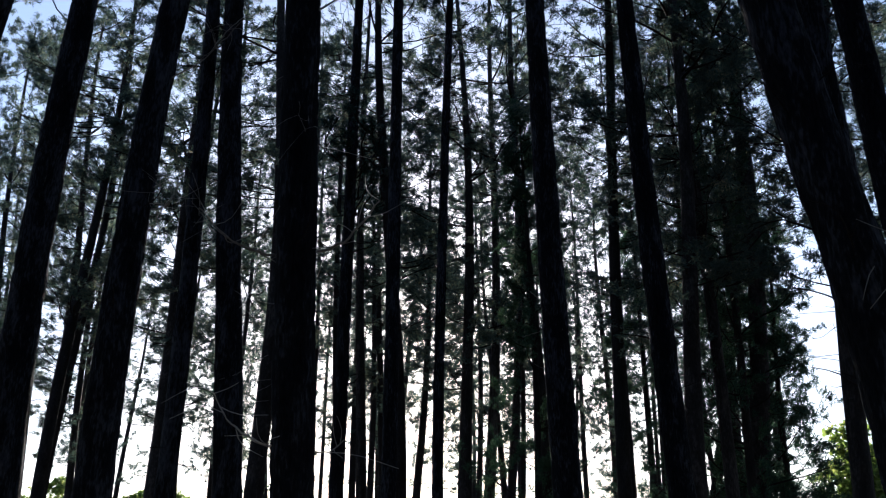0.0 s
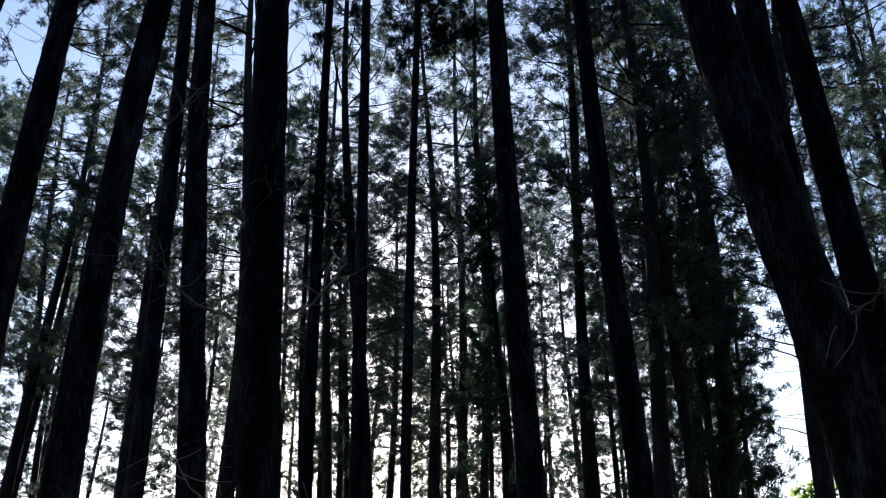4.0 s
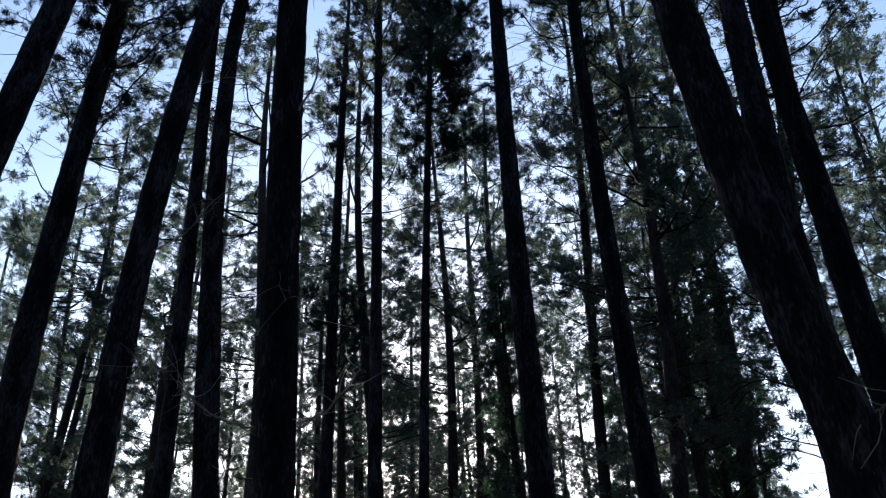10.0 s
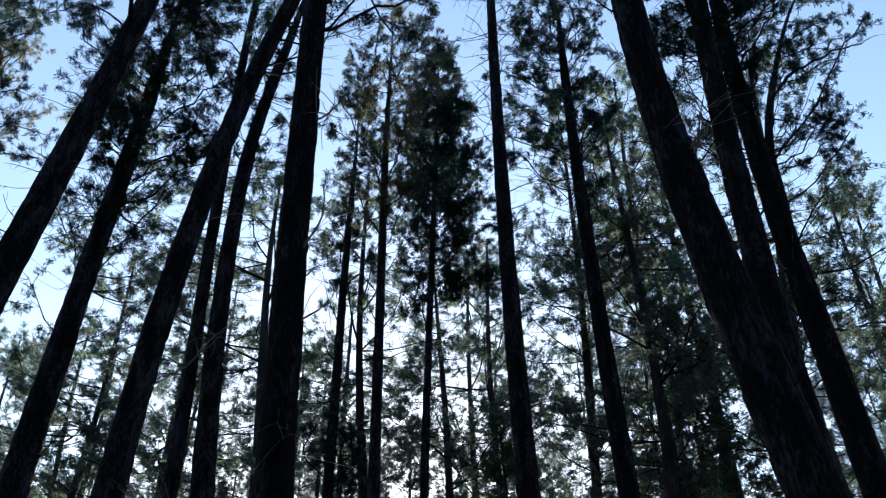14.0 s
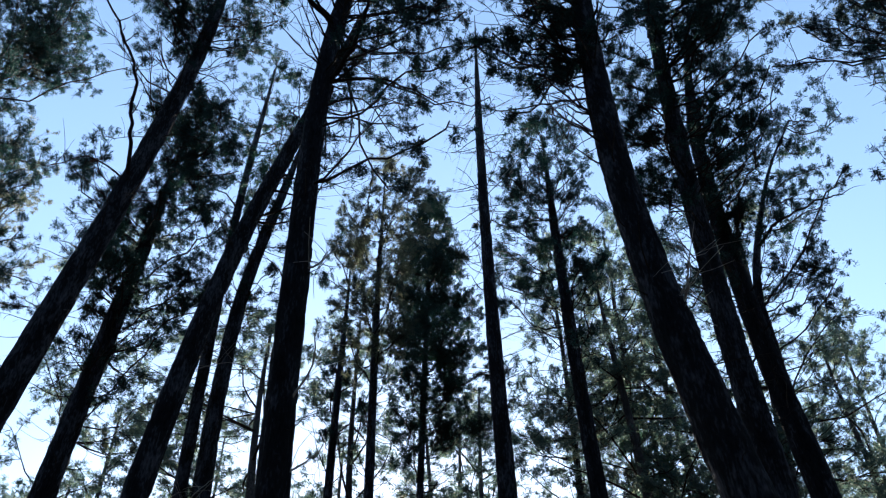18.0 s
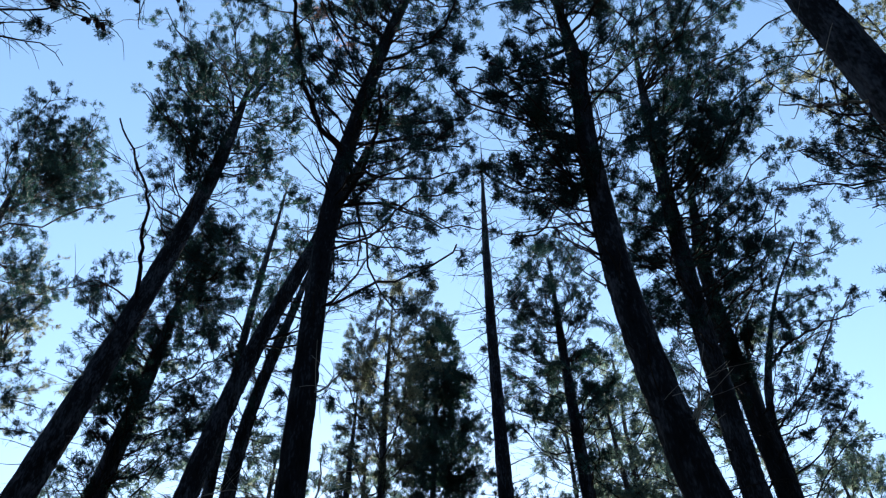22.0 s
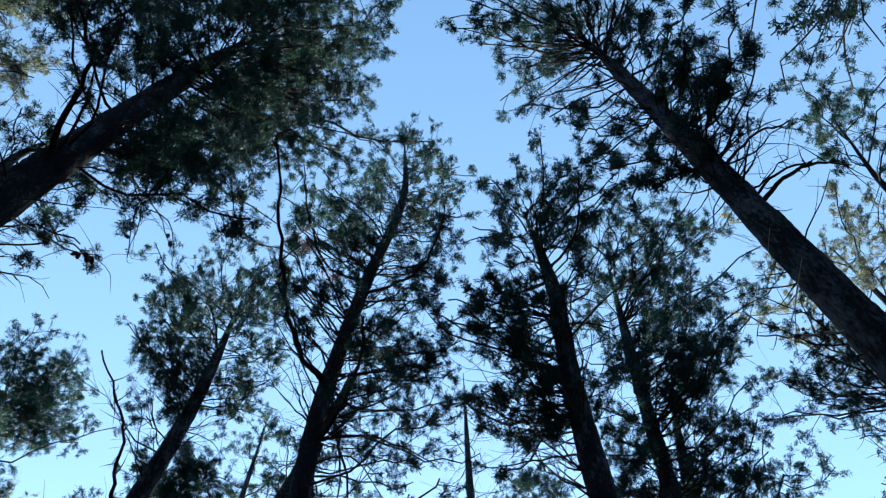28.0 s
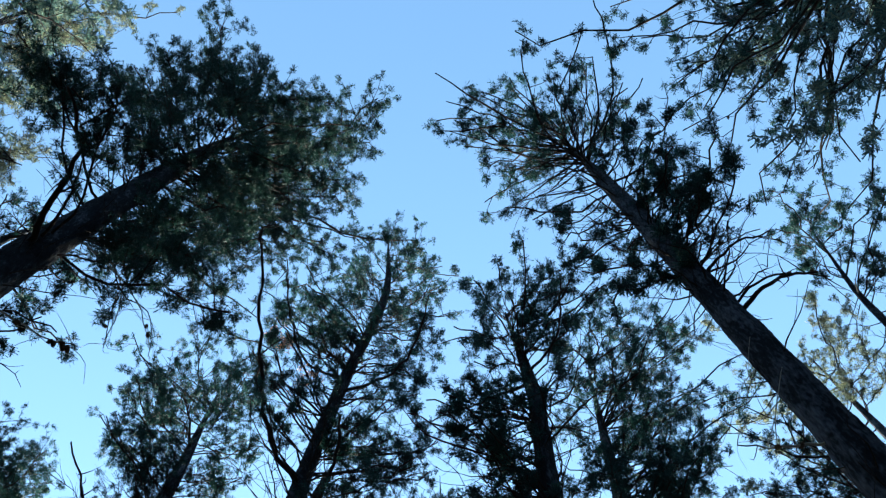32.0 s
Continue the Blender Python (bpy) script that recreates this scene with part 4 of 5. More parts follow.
bough([(6.51, 12.71, 16.72), (7.02, 12.18, 16.75), (7.53, 11.91, 16.73)], 0.035)
bough([(6.11, 12.95, 15.48), (6.48, 12.41, 15.67), (6.97, 12.03, 15.70), (7.51, 11.68, 15.59)], 0.070)
pine([(3.62, 3.74, 0.00), (3.48, 3.55, 3.76), (3.35, 3.36, 7.53), (3.21, 3.18, 11.29), (3.07, 3.01, 15.05), (2.90, 2.85, 18.82)], 0.44, 0.05, crown=(13, 0, 0),
     limbs=([(15.8, -122, 2.07, 2.13, 0.27), (17.4, -117, 1.48, 1.32, 0.35), (18.5, -137, 1.15, 0.91, 0.37), (16.3, -150, 1.57, 1.00, 0.33), (17.4, -176, 1.31, 0.86, 0.35), (16.2, 176, 1.78, 1.68, 0.29), (16.7, 172, 2.13, 1.48, 0.25), (16.5, 158, 1.34, 1.17, 0.34), (17.4, 131, 1.44, 0.95, 0.30), (17.4, -94, 2.08, 2.00, 0.26), (17.3, -99, 1.73, 1.45, 0.30), (17.7, -100, 1.13, 0.77, 0.45), (17.6, -127, 0.65, 0.87, 0.45), (18.2, 150, 0.50, 0.63, 0.46), (16.6, -85, 1.57, 1.67, 0.30), (16.3, -86, 1.12, 0.81, 0.42), (18.2, -30, 0.44, 0.63, 0.41), (17.7, -47, 1.39, 1.28, 0.37), (14.6, -74, 1.22, 1.09, 0.26)] + [(16.2, 145, 0.77, 0.62, 0.37), (14.1, 154, 0.97, 1.22, 0.29), (12.6, 175, 0.98, 0.65, 0.25), (12.0, 168, 1.17, 0.57, 0.24), (12.6, 129, 0.98, 0.74, 0.22), (15.0, -42, 0.82, 0.69, 0.24), (13.1, -64, 0.76, 0.93, 0.21), (12.0, -102, 0.72, -0.65, 0.16), (15.7, 121, 0.26, 0.46, 0.27), (13.1, 135, 0.59, 0.67, 0.23), (12.5, 120, 0.60, 0.67, 0.17), (13.1, -7, 0.09, 0.35, 0.19), (12.0, -74, 0.88, 0.63, 0.15), (13.0, 163, 0.77, 0.77, 0.24), (12.0, -79, 0.86, -0.84, 0.13), (12.0, 141, 1.19, 1.02, 0.18)] + [(18.6, -96, 1.81, -0.12, 0.31), (18.6, -104, 1.56, 0.24, 0.34), (18.6, -119, 1.46, -0.08, 0.27), (18.6, -138, 1.28, 0.08, 0.28), (18.6, -165, 1.04, 0.11, 0.27), (18.6, 163, 1.26, 0.21, 0.33), (16.7, 168, 1.23, -0.34, 0.34), (18.6, -85, 1.38, -0.27, 0.28), (17.9, -69, 1.07, 0.02, 0.29), (15.9, -73, 1.02, -0.15, 0.32), (14.1, 153, 0.61, 0.23, 0.28), (13.3, 165, 0.85, -0.14, 0.30), (12.3, 168, 0.99, -0.14, 0.34), (11.8, 157, 0.82, 0.30, 0.33), (12.2, 161, 0.61, 0.03, 0.33), (13.3, 159, 0.45, -0.00, 0.30), (14.2, 163, 0.14, -0.12, 0.26), (13.3, -64, 0.41, 0.13, 0.27), (12.5, 138, 0.14, 0.18, 0.31)] + [(13.8, -68, 0.65, 0.10, 0.31), (14.4, -71, 0.75, -0.06, 0.24), (11.7, 163, 0.28, -0.06, 0.28), (14.2, 166, 1.02, -0.17, 0.26), (15.0, 156, 0.72, 0.18, 0.27), (15.8, 162, 0.96, -0.06, 0.26)]),
     leafy=1.00, label='big pine seen up its trunk, crown edged with sunlit needles')
bough([(3.15, 3.10, 13.02), (3.67, 2.79, 12.94), (3.79, 2.85, 12.87)], 0.030)
bough([(3.24, 3.22, 10.42), (3.58, 2.84, 10.46), (3.93, 2.69, 10.29)], 0.060)
bough([(3.22, 3.19, 11.13), (3.06, 2.82, 11.34), (2.79, 2.72, 11.44)], 0.030)
bough([(3.20, 3.17, 11.56), (3.59, 2.72, 11.49), (3.89, 2.59, 11.44)], 0.045)
bough([(3.12, 3.07, 13.77), (3.00, 3.57, 13.74), (2.92, 3.85, 13.63)], 0.025)
bough([(2.96, 2.91, 17.45), (2.27, 3.49, 17.65), (1.71, 3.88, 17.68)], 0.040)
bough([(3.04, 2.98, 15.71), (3.73, 2.59, 15.65), (3.87, 1.70, 15.74)], 0.040)
bough([(3.11, 3.05, 14.06), (3.60, 2.51, 13.99), (4.16, 2.58, 13.88)], 0.040)
bough([(2.98, 2.92, 17.12), (3.13, 2.20, 17.13), (3.04, 1.24, 17.32)], 0.050)
bough([(2.94, 2.89, 17.88), (1.54, 2.78, 18.08), (0.78, 2.59, 18.21)], 0.045)
dead_limb([(3.20, 3.16, 11.74), (3.55, 2.75, 11.68), (3.83, 2.59, 11.55)], 0.030, cones=2)
dead_limb([(3.24, 3.21, 10.66), (3.54, 2.86, 10.59), (3.86, 2.74, 10.43), (4.07, 2.73, 10.27)], 0.035, cones=2)
dead_limb([(3.33, 3.33, 8.06), (2.93, 3.41, 8.15), (2.55, 3.44, 8.22)], 0.030, cones=2)
dead_limb([(3.28, 3.26, 9.62), (3.02, 3.56, 9.52), (2.95, 3.68, 9.43)], 0.012)
dead_limb([(3.18, 3.14, 12.26), (2.85, 3.65, 12.12), (2.52, 4.09, 11.98)], 0.012)
dead_limb([(3.23, 3.20, 10.85), (2.97, 3.54, 10.74), (2.69, 3.39, 10.82)], 0.012)
pine([(6.91, 7.73, 0.00), (7.73, 5.28, 15.95), (7.76, 5.16, 17.01), (7.88, 4.85, 18.75), (7.93, 4.71, 19.54)], 0.24, 0.05, crown=(14, 0, 0),
     limbs=([(17.6, -142, 1.11, 1.08, 0.33), (19.1, -96, 0.45, 0.58, 0.29), (18.5, -159, 0.47, 0.46, 0.40), (18.9, 127, 0.75, 0.66, 0.36), (16.9, 162, 1.33, 1.17, 0.33), (16.6, 162, 1.24, 0.72, 0.32), (16.4, 169, 0.86, 0.70, 0.31), (17.6, -101, 0.28, 0.49, 0.33), (16.5, 144, 0.58, 0.47, 0.32), (19.3, -8, 0.27, 0.47, 0.24)]),
     leafy=1.50, label='slim pine with fine bare twigs and thin foliage')
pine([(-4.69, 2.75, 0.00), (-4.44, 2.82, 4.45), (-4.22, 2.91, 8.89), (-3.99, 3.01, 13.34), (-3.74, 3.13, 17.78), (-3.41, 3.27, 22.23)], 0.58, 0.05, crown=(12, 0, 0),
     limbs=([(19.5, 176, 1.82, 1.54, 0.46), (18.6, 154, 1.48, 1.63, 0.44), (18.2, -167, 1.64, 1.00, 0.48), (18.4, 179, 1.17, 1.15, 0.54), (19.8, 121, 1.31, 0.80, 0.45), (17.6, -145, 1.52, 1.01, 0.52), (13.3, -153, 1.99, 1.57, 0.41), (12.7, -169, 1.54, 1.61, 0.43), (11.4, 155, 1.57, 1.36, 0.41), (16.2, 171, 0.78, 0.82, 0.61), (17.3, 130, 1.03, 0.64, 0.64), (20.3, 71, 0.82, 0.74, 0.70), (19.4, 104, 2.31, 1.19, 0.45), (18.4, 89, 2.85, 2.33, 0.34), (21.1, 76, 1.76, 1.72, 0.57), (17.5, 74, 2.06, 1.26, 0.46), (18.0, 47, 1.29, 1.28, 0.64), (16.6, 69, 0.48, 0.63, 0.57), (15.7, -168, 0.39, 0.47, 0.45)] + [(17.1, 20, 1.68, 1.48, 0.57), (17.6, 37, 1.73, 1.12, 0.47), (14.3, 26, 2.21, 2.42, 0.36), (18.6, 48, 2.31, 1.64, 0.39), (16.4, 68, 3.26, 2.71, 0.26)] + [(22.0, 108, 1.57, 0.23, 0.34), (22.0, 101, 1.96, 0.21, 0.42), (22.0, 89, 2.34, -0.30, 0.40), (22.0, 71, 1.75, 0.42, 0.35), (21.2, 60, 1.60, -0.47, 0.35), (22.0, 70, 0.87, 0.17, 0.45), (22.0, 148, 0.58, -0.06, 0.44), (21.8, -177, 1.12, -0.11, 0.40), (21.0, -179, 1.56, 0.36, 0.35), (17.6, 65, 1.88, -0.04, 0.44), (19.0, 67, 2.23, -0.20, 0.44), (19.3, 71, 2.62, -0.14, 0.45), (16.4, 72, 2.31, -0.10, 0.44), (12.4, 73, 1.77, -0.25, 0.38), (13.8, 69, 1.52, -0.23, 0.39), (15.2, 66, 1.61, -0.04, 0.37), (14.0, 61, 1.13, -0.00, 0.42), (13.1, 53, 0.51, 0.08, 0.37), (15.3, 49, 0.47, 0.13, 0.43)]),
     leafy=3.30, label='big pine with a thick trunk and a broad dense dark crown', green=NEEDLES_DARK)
bough([(-3.78, 3.11, 17.11), (-2.99, 3.65, 17.16), (-1.90, 3.88, 17.22), (-0.79, 4.24, 17.21)], 0.050)
bough([(-3.71, 3.14, 18.17), (-4.08, 2.06, 17.80), (-4.38, 1.50, 17.77)], 0.050)
bough([(-3.91, 3.05, 14.83), (-3.77, 4.30, 14.29), (-3.53, 4.47, 14.29), (-3.48, 5.06, 14.09)], 0.030)
bough([(-3.91, 3.05, 14.83), (-3.81, 4.00, 14.66), (-4.00, 4.37, 14.51), (-4.11, 4.98, 14.13)], 0.035, cones=2)
bough([(-3.87, 3.07, 15.49), (-3.31, 3.93, 15.50), (-3.02, 5.01, 15.02)], 0.030)
bough([(-4.08, 2.97, 11.65), (-3.70, 2.22, 12.05), (-3.55, 1.89, 12.27), (-3.62, 1.23, 12.39)], 0.090)
dead_limb([(-4.07, 2.98, 11.87), (-3.62, 2.28, 12.15), (-3.48, 1.91, 12.20)], 0.050)
dead_limb([(-3.98, 3.02, 13.54), (-3.56, 3.98, 13.33), (-3.74, 4.47, 13.02)], 0.030, cones=2)
dead_limb([(-4.01, 3.00, 13.04), (-3.21, 3.99, 12.93), (-3.09, 4.43, 12.73)], 0.025, cones=2)
dead_limb([(-4.13, 2.95, 10.53), (-3.58, 3.37, 10.55), (-3.22, 3.55, 10.55)], 0.030, cones=6)
dead_limb([(-3.86, 3.07, 15.66), (-3.14, 4.43, 15.41), (-3.04, 5.05, 15.16)], 0.020)
pine([(-6.08, 4.40, 0.00), (-5.80, 4.11, 13.07), (-5.92, 3.83, 15.13), (-5.70, 4.01, 17.53)], 0.31, 0.05, crown=(12, 0, 0),
     limbs=([(16.9, 73, 0.32, 0.41, 0.45), (17.1, 73, 0.78, 0.80, 0.51), (16.8, 22, 0.92, 1.07, 0.42), (15.3, 73, 1.63, 0.98, 0.42), (17.2, 61, 1.62, 0.87, 0.41), (14.3, 91, 2.40, 2.40, 0.47), (14.9, 20, 1.10, 0.85, 0.37), (12.9, 72, 1.31, 0.83, 0.28), (12.4, 98, 1.04, 0.70, 0.27), (14.0, 29, 1.59, 1.52, 0.23), (13.9, 71, 0.87, 1.05, 0.30), (14.9, 157, 0.46, 0.65, 0.32), (15.7, 149, 0.15, 0.39, 0.28), (17.0, 93, 1.66, 1.32, 0.51), (15.7, 42, 0.90, 0.64, 0.38)]),
     leafy=1.00, label='pine with drooping cone-laden branches')
pine([(5.98, -4.17, 0.00), (5.63, -3.62, 3.51), (5.69, -2.89, 7.02), (5.94, -1.97, 10.53), (6.16, -0.87, 14.04), (6.13, 0.42, 17.56)], 0.46, 0.05, crown=(15, 0, 0),
     limbs=([(15.0, -75, 3.85, 2.70, 0.24), (16.5, -78, 2.67, 2.01, 0.40), (15.8, -70, 2.23, 2.07, 0.39), (16.3, -56, 2.39, 1.09, 0.29), (15.5, -38, 2.33, 2.05, 0.39), (14.9, -55, 2.43, 1.63, 0.36), (16.6, -42, 1.33, 1.02, 0.44), (14.9, -28, 2.39, 1.39, 0.36), (15.5, -43, 1.32, 0.67, 0.41), (15.5, -14, 2.63, 1.20, 0.38), (15.1, -3, 2.46, 1.82, 0.44), (14.0, -3, 3.38, 2.20, 0.33), (15.4, 2, 1.69, 1.10, 0.42), (14.9, 15, 2.57, 1.73, 0.44), (15.0, 16, 3.24, 2.41, 0.36), (14.0, 12, 3.01, 1.73, 0.37), (14.0, 10, 2.17, 1.08, 0.35), (14.0, 0, 1.56, 0.31, 0.33), (14.0, 7, 3.49, 1.76, 0.23)] + [(14.0, 17, 3.75, 1.97, 0.24), (15.5, -22, 1.78, 0.96, 0.37), (16.6, -26, 2.09, 1.64, 0.31)]),
     leafy=1.00, label='spreading pine with long dark limbs and sunlit needles')
dead_limb([(6.13, 0.27, 17.13), (5.32, 0.86, 17.34), (4.39, 1.33, 17.53)], 0.040)
dead_limb([(6.13, 0.33, 17.30), (5.89, 1.21, 17.29), (5.50, 2.03, 17.28), (4.86, 2.42, 17.37)], 0.035, cones=2)
dead_limb([(6.15, -0.19, 15.88), (6.24, 1.32, 15.71), (5.98, 2.15, 15.66), (5.66, 3.07, 15.56)], 0.040)
dead_limb([(6.14, 0.22, 17.00), (6.29, 0.99, 16.84), (6.05, 1.87, 16.79)], 0.030, cones=2)
dead_limb([(6.14, 0.09, 16.66), (6.38, 0.88, 16.46), (6.25, 1.39, 16.42)], 0.025, cones=2)
pine([(-7.02, 5.85, 0.00), (-7.70, 2.16, 17.02), (-7.89, 1.31, 19.73), (-7.97, 0.73, 23.43)], 0.37, 0.05, crown=(13, 0, 0),
     limbs=([(21.4, 145, 0.31, 0.47, 0.57), (23.4, 23, 0.28, 0.65, 0.63), (21.3, 99, 1.39, 1.02, 0.57), (21.1, 98, 1.99, 1.54, 0.51), (22.1, 87, 2.05, 2.10, 0.34), (21.3, 70, 0.99, 0.83, 0.51), (20.0, 69, 0.65, 1.06, 0.49), (21.9, 77, 1.45, 1.37, 0.46), (17.5, 92, 0.99, 1.19, 0.43), (17.3, 61, 1.22, 1.14, 0.43), (16.2, 62, 1.51, 1.83, 0.31), (15.5, 72, 1.45, 1.42, 0.29)] + [(20.3, 56, 0.40, 0.00, 0.52), (20.4, 59, 0.87, -0.01, 0.53), (18.6, 67, 0.61, 0.32, 0.48), (17.8, 68, 1.04, 0.61, 0.45), (17.0, 73, 1.52, 0.40, 0.54), (17.2, 71, 0.96, 0.27, 0.53), (16.4, 70, 1.30, 0.55, 0.57), (22.8, 42, 0.90, 0.54, 0.53), (18.8, 68, 1.25, 0.68, 0.45)]),
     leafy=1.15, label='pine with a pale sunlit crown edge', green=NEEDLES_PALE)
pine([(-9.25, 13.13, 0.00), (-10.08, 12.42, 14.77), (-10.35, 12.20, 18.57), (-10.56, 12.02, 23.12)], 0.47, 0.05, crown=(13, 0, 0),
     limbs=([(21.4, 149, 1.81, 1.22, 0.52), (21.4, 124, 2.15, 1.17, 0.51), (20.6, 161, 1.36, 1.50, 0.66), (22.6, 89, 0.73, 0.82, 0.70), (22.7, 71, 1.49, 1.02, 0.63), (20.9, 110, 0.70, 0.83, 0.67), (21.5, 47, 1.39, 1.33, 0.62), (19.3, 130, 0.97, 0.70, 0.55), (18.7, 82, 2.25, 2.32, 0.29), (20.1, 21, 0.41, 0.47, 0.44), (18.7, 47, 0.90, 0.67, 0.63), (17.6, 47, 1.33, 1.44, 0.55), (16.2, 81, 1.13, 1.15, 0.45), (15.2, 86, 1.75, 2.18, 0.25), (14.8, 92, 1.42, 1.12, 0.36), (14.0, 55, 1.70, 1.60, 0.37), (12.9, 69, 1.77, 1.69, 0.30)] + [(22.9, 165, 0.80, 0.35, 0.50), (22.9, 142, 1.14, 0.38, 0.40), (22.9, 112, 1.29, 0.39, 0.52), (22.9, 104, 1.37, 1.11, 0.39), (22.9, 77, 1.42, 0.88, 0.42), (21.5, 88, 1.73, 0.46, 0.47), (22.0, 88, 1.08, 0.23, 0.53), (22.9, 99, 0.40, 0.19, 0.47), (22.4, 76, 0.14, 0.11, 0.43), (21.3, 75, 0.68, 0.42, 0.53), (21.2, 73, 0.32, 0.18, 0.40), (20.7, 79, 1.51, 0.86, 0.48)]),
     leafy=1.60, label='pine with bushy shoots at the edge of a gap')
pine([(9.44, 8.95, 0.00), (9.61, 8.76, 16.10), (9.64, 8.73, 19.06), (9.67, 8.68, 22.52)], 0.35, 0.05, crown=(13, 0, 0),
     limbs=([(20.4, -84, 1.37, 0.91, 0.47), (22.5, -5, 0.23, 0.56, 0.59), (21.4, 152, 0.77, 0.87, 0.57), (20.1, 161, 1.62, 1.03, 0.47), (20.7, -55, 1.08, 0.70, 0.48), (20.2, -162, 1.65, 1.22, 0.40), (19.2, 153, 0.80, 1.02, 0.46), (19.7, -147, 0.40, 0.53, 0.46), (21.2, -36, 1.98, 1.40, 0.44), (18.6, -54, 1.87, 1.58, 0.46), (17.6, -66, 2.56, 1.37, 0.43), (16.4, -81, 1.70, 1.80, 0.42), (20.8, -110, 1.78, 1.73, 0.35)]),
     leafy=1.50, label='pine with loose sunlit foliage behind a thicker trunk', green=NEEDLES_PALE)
pine([(8.99, 7.99, 0.00), (8.52, 8.45, 11.47), (8.46, 8.51, 13.39), (8.35, 8.62, 15.77)], 0.27, 0.05, crown=(13, 0, 0),
     limbs=([(15.6, -110, 2.50, 1.00, 0.53), (15.6, -116, 2.20, 1.26, 0.54), (15.6, -111, 1.77, 0.83, 0.47), (15.6, -105, 1.18, 1.08, 0.50), (15.6, -122, 1.11, 0.85, 0.46), (15.6, -98, 2.22, 0.57, 0.56), (15.6, -98, 1.79, 0.50, 0.55), (15.6, -88, 1.20, 0.46, 0.57), (15.6, -101, 0.73, 0.43, 0.57), (15.6, -69, 0.58, 0.23, 0.46), (15.6, -77, 1.83, 0.80, 0.53), (15.6, -79, 2.19, 0.82, 0.49), (15.1, -79, 1.44, 0.23, 0.52), (14.7, -81, 1.22, 0.14, 0.53), (14.1, -70, 1.03, 0.47, 0.48), (13.1, -70, 1.45, 0.80, 0.45), (12.4, -78, 1.59, 0.55, 0.54), (15.6, -120, 1.78, 1.06, 0.53), (15.6, -135, 0.65, 0.66, 0.57)]),
     leafy=0.60, label='pine with long thin limbs reaching over the gap')
bough([(8.35, 8.62, 15.77), (7.34, 8.76, 16.14), (6.80, 8.86, 16.24), (6.24, 8.63, 16.51)], 0.050, cones=2)
dead_limb([(8.35, 8.62, 15.77), (7.35, 8.63, 16.23), (6.81, 8.83, 16.29), (6.26, 8.68, 16.55)], 0.030, cones=2)
dead_limb([(8.35, 8.62, 15.77), (6.84, 7.85, 16.90), (5.97, 7.99, 17.12)], 0.028, cones=2)
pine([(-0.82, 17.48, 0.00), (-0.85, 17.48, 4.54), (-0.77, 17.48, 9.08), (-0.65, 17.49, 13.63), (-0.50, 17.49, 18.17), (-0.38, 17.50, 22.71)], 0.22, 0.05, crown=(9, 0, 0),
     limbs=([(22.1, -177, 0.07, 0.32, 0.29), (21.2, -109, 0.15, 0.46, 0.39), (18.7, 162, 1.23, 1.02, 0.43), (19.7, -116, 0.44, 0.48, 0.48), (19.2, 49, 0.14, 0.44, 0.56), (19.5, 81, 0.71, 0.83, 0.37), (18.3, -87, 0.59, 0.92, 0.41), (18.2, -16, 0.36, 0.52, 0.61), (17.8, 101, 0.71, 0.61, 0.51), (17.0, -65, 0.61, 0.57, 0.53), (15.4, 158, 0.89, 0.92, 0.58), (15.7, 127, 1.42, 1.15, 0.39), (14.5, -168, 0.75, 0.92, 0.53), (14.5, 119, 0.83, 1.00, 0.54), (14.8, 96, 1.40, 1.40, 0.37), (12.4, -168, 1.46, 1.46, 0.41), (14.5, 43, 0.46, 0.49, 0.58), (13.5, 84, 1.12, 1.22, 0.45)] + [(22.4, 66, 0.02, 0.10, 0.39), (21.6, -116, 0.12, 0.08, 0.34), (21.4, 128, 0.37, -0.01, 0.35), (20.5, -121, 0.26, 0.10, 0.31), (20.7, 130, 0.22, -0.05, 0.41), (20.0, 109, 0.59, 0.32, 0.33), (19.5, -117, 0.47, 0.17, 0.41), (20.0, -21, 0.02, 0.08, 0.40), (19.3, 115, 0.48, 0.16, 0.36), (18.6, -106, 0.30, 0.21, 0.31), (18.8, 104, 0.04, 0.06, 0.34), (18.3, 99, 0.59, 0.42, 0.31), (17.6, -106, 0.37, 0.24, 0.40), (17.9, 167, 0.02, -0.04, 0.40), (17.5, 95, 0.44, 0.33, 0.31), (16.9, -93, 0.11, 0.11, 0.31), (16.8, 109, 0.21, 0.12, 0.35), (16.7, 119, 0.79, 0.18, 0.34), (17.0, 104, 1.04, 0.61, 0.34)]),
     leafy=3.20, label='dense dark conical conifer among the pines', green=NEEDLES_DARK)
pine([(-3.32, 13.17, 0.00), (-3.42, 12.90, 3.48), (-3.64, 12.68, 6.97), (-3.80, 12.52, 10.45), (-3.71, 12.42, 13.94), (-3.17, 12.37, 17.42), (-2.86, 12.34, 19.40)], 0.41, 0.05, crown=(11, 0, 0),
     limbs=([(16.3, 177, 1.21, 1.22, 0.40), (17.9, 173, 1.02, 0.88, 0.36), (17.1, -72, 0.52, 0.67, 0.36), (15.7, 132, 0.55, 0.68, 0.34), (15.1, -180, 0.72, 0.61, 0.33), (14.9, -69, 0.54, 0.55, 0.33), (13.7, 2, 0.27, 0.58, 0.32), (13.2, -154, 0.83, 0.64, 0.28)] + [(16.3, 117, 0.08, -0.05, 0.34), (15.6, -136, 0.02, 0.02, 0.35), (15.2, 102, 0.56, 0.07, 0.30), (14.8, -113, 0.15, 0.18, 0.32), (14.3, 97, 0.27, 0.14, 0.29), (14.0, 123, 0.15, -0.05, 0.36)]),
     leafy=0.70, label='straight pine with pale bark and dead side twigs')
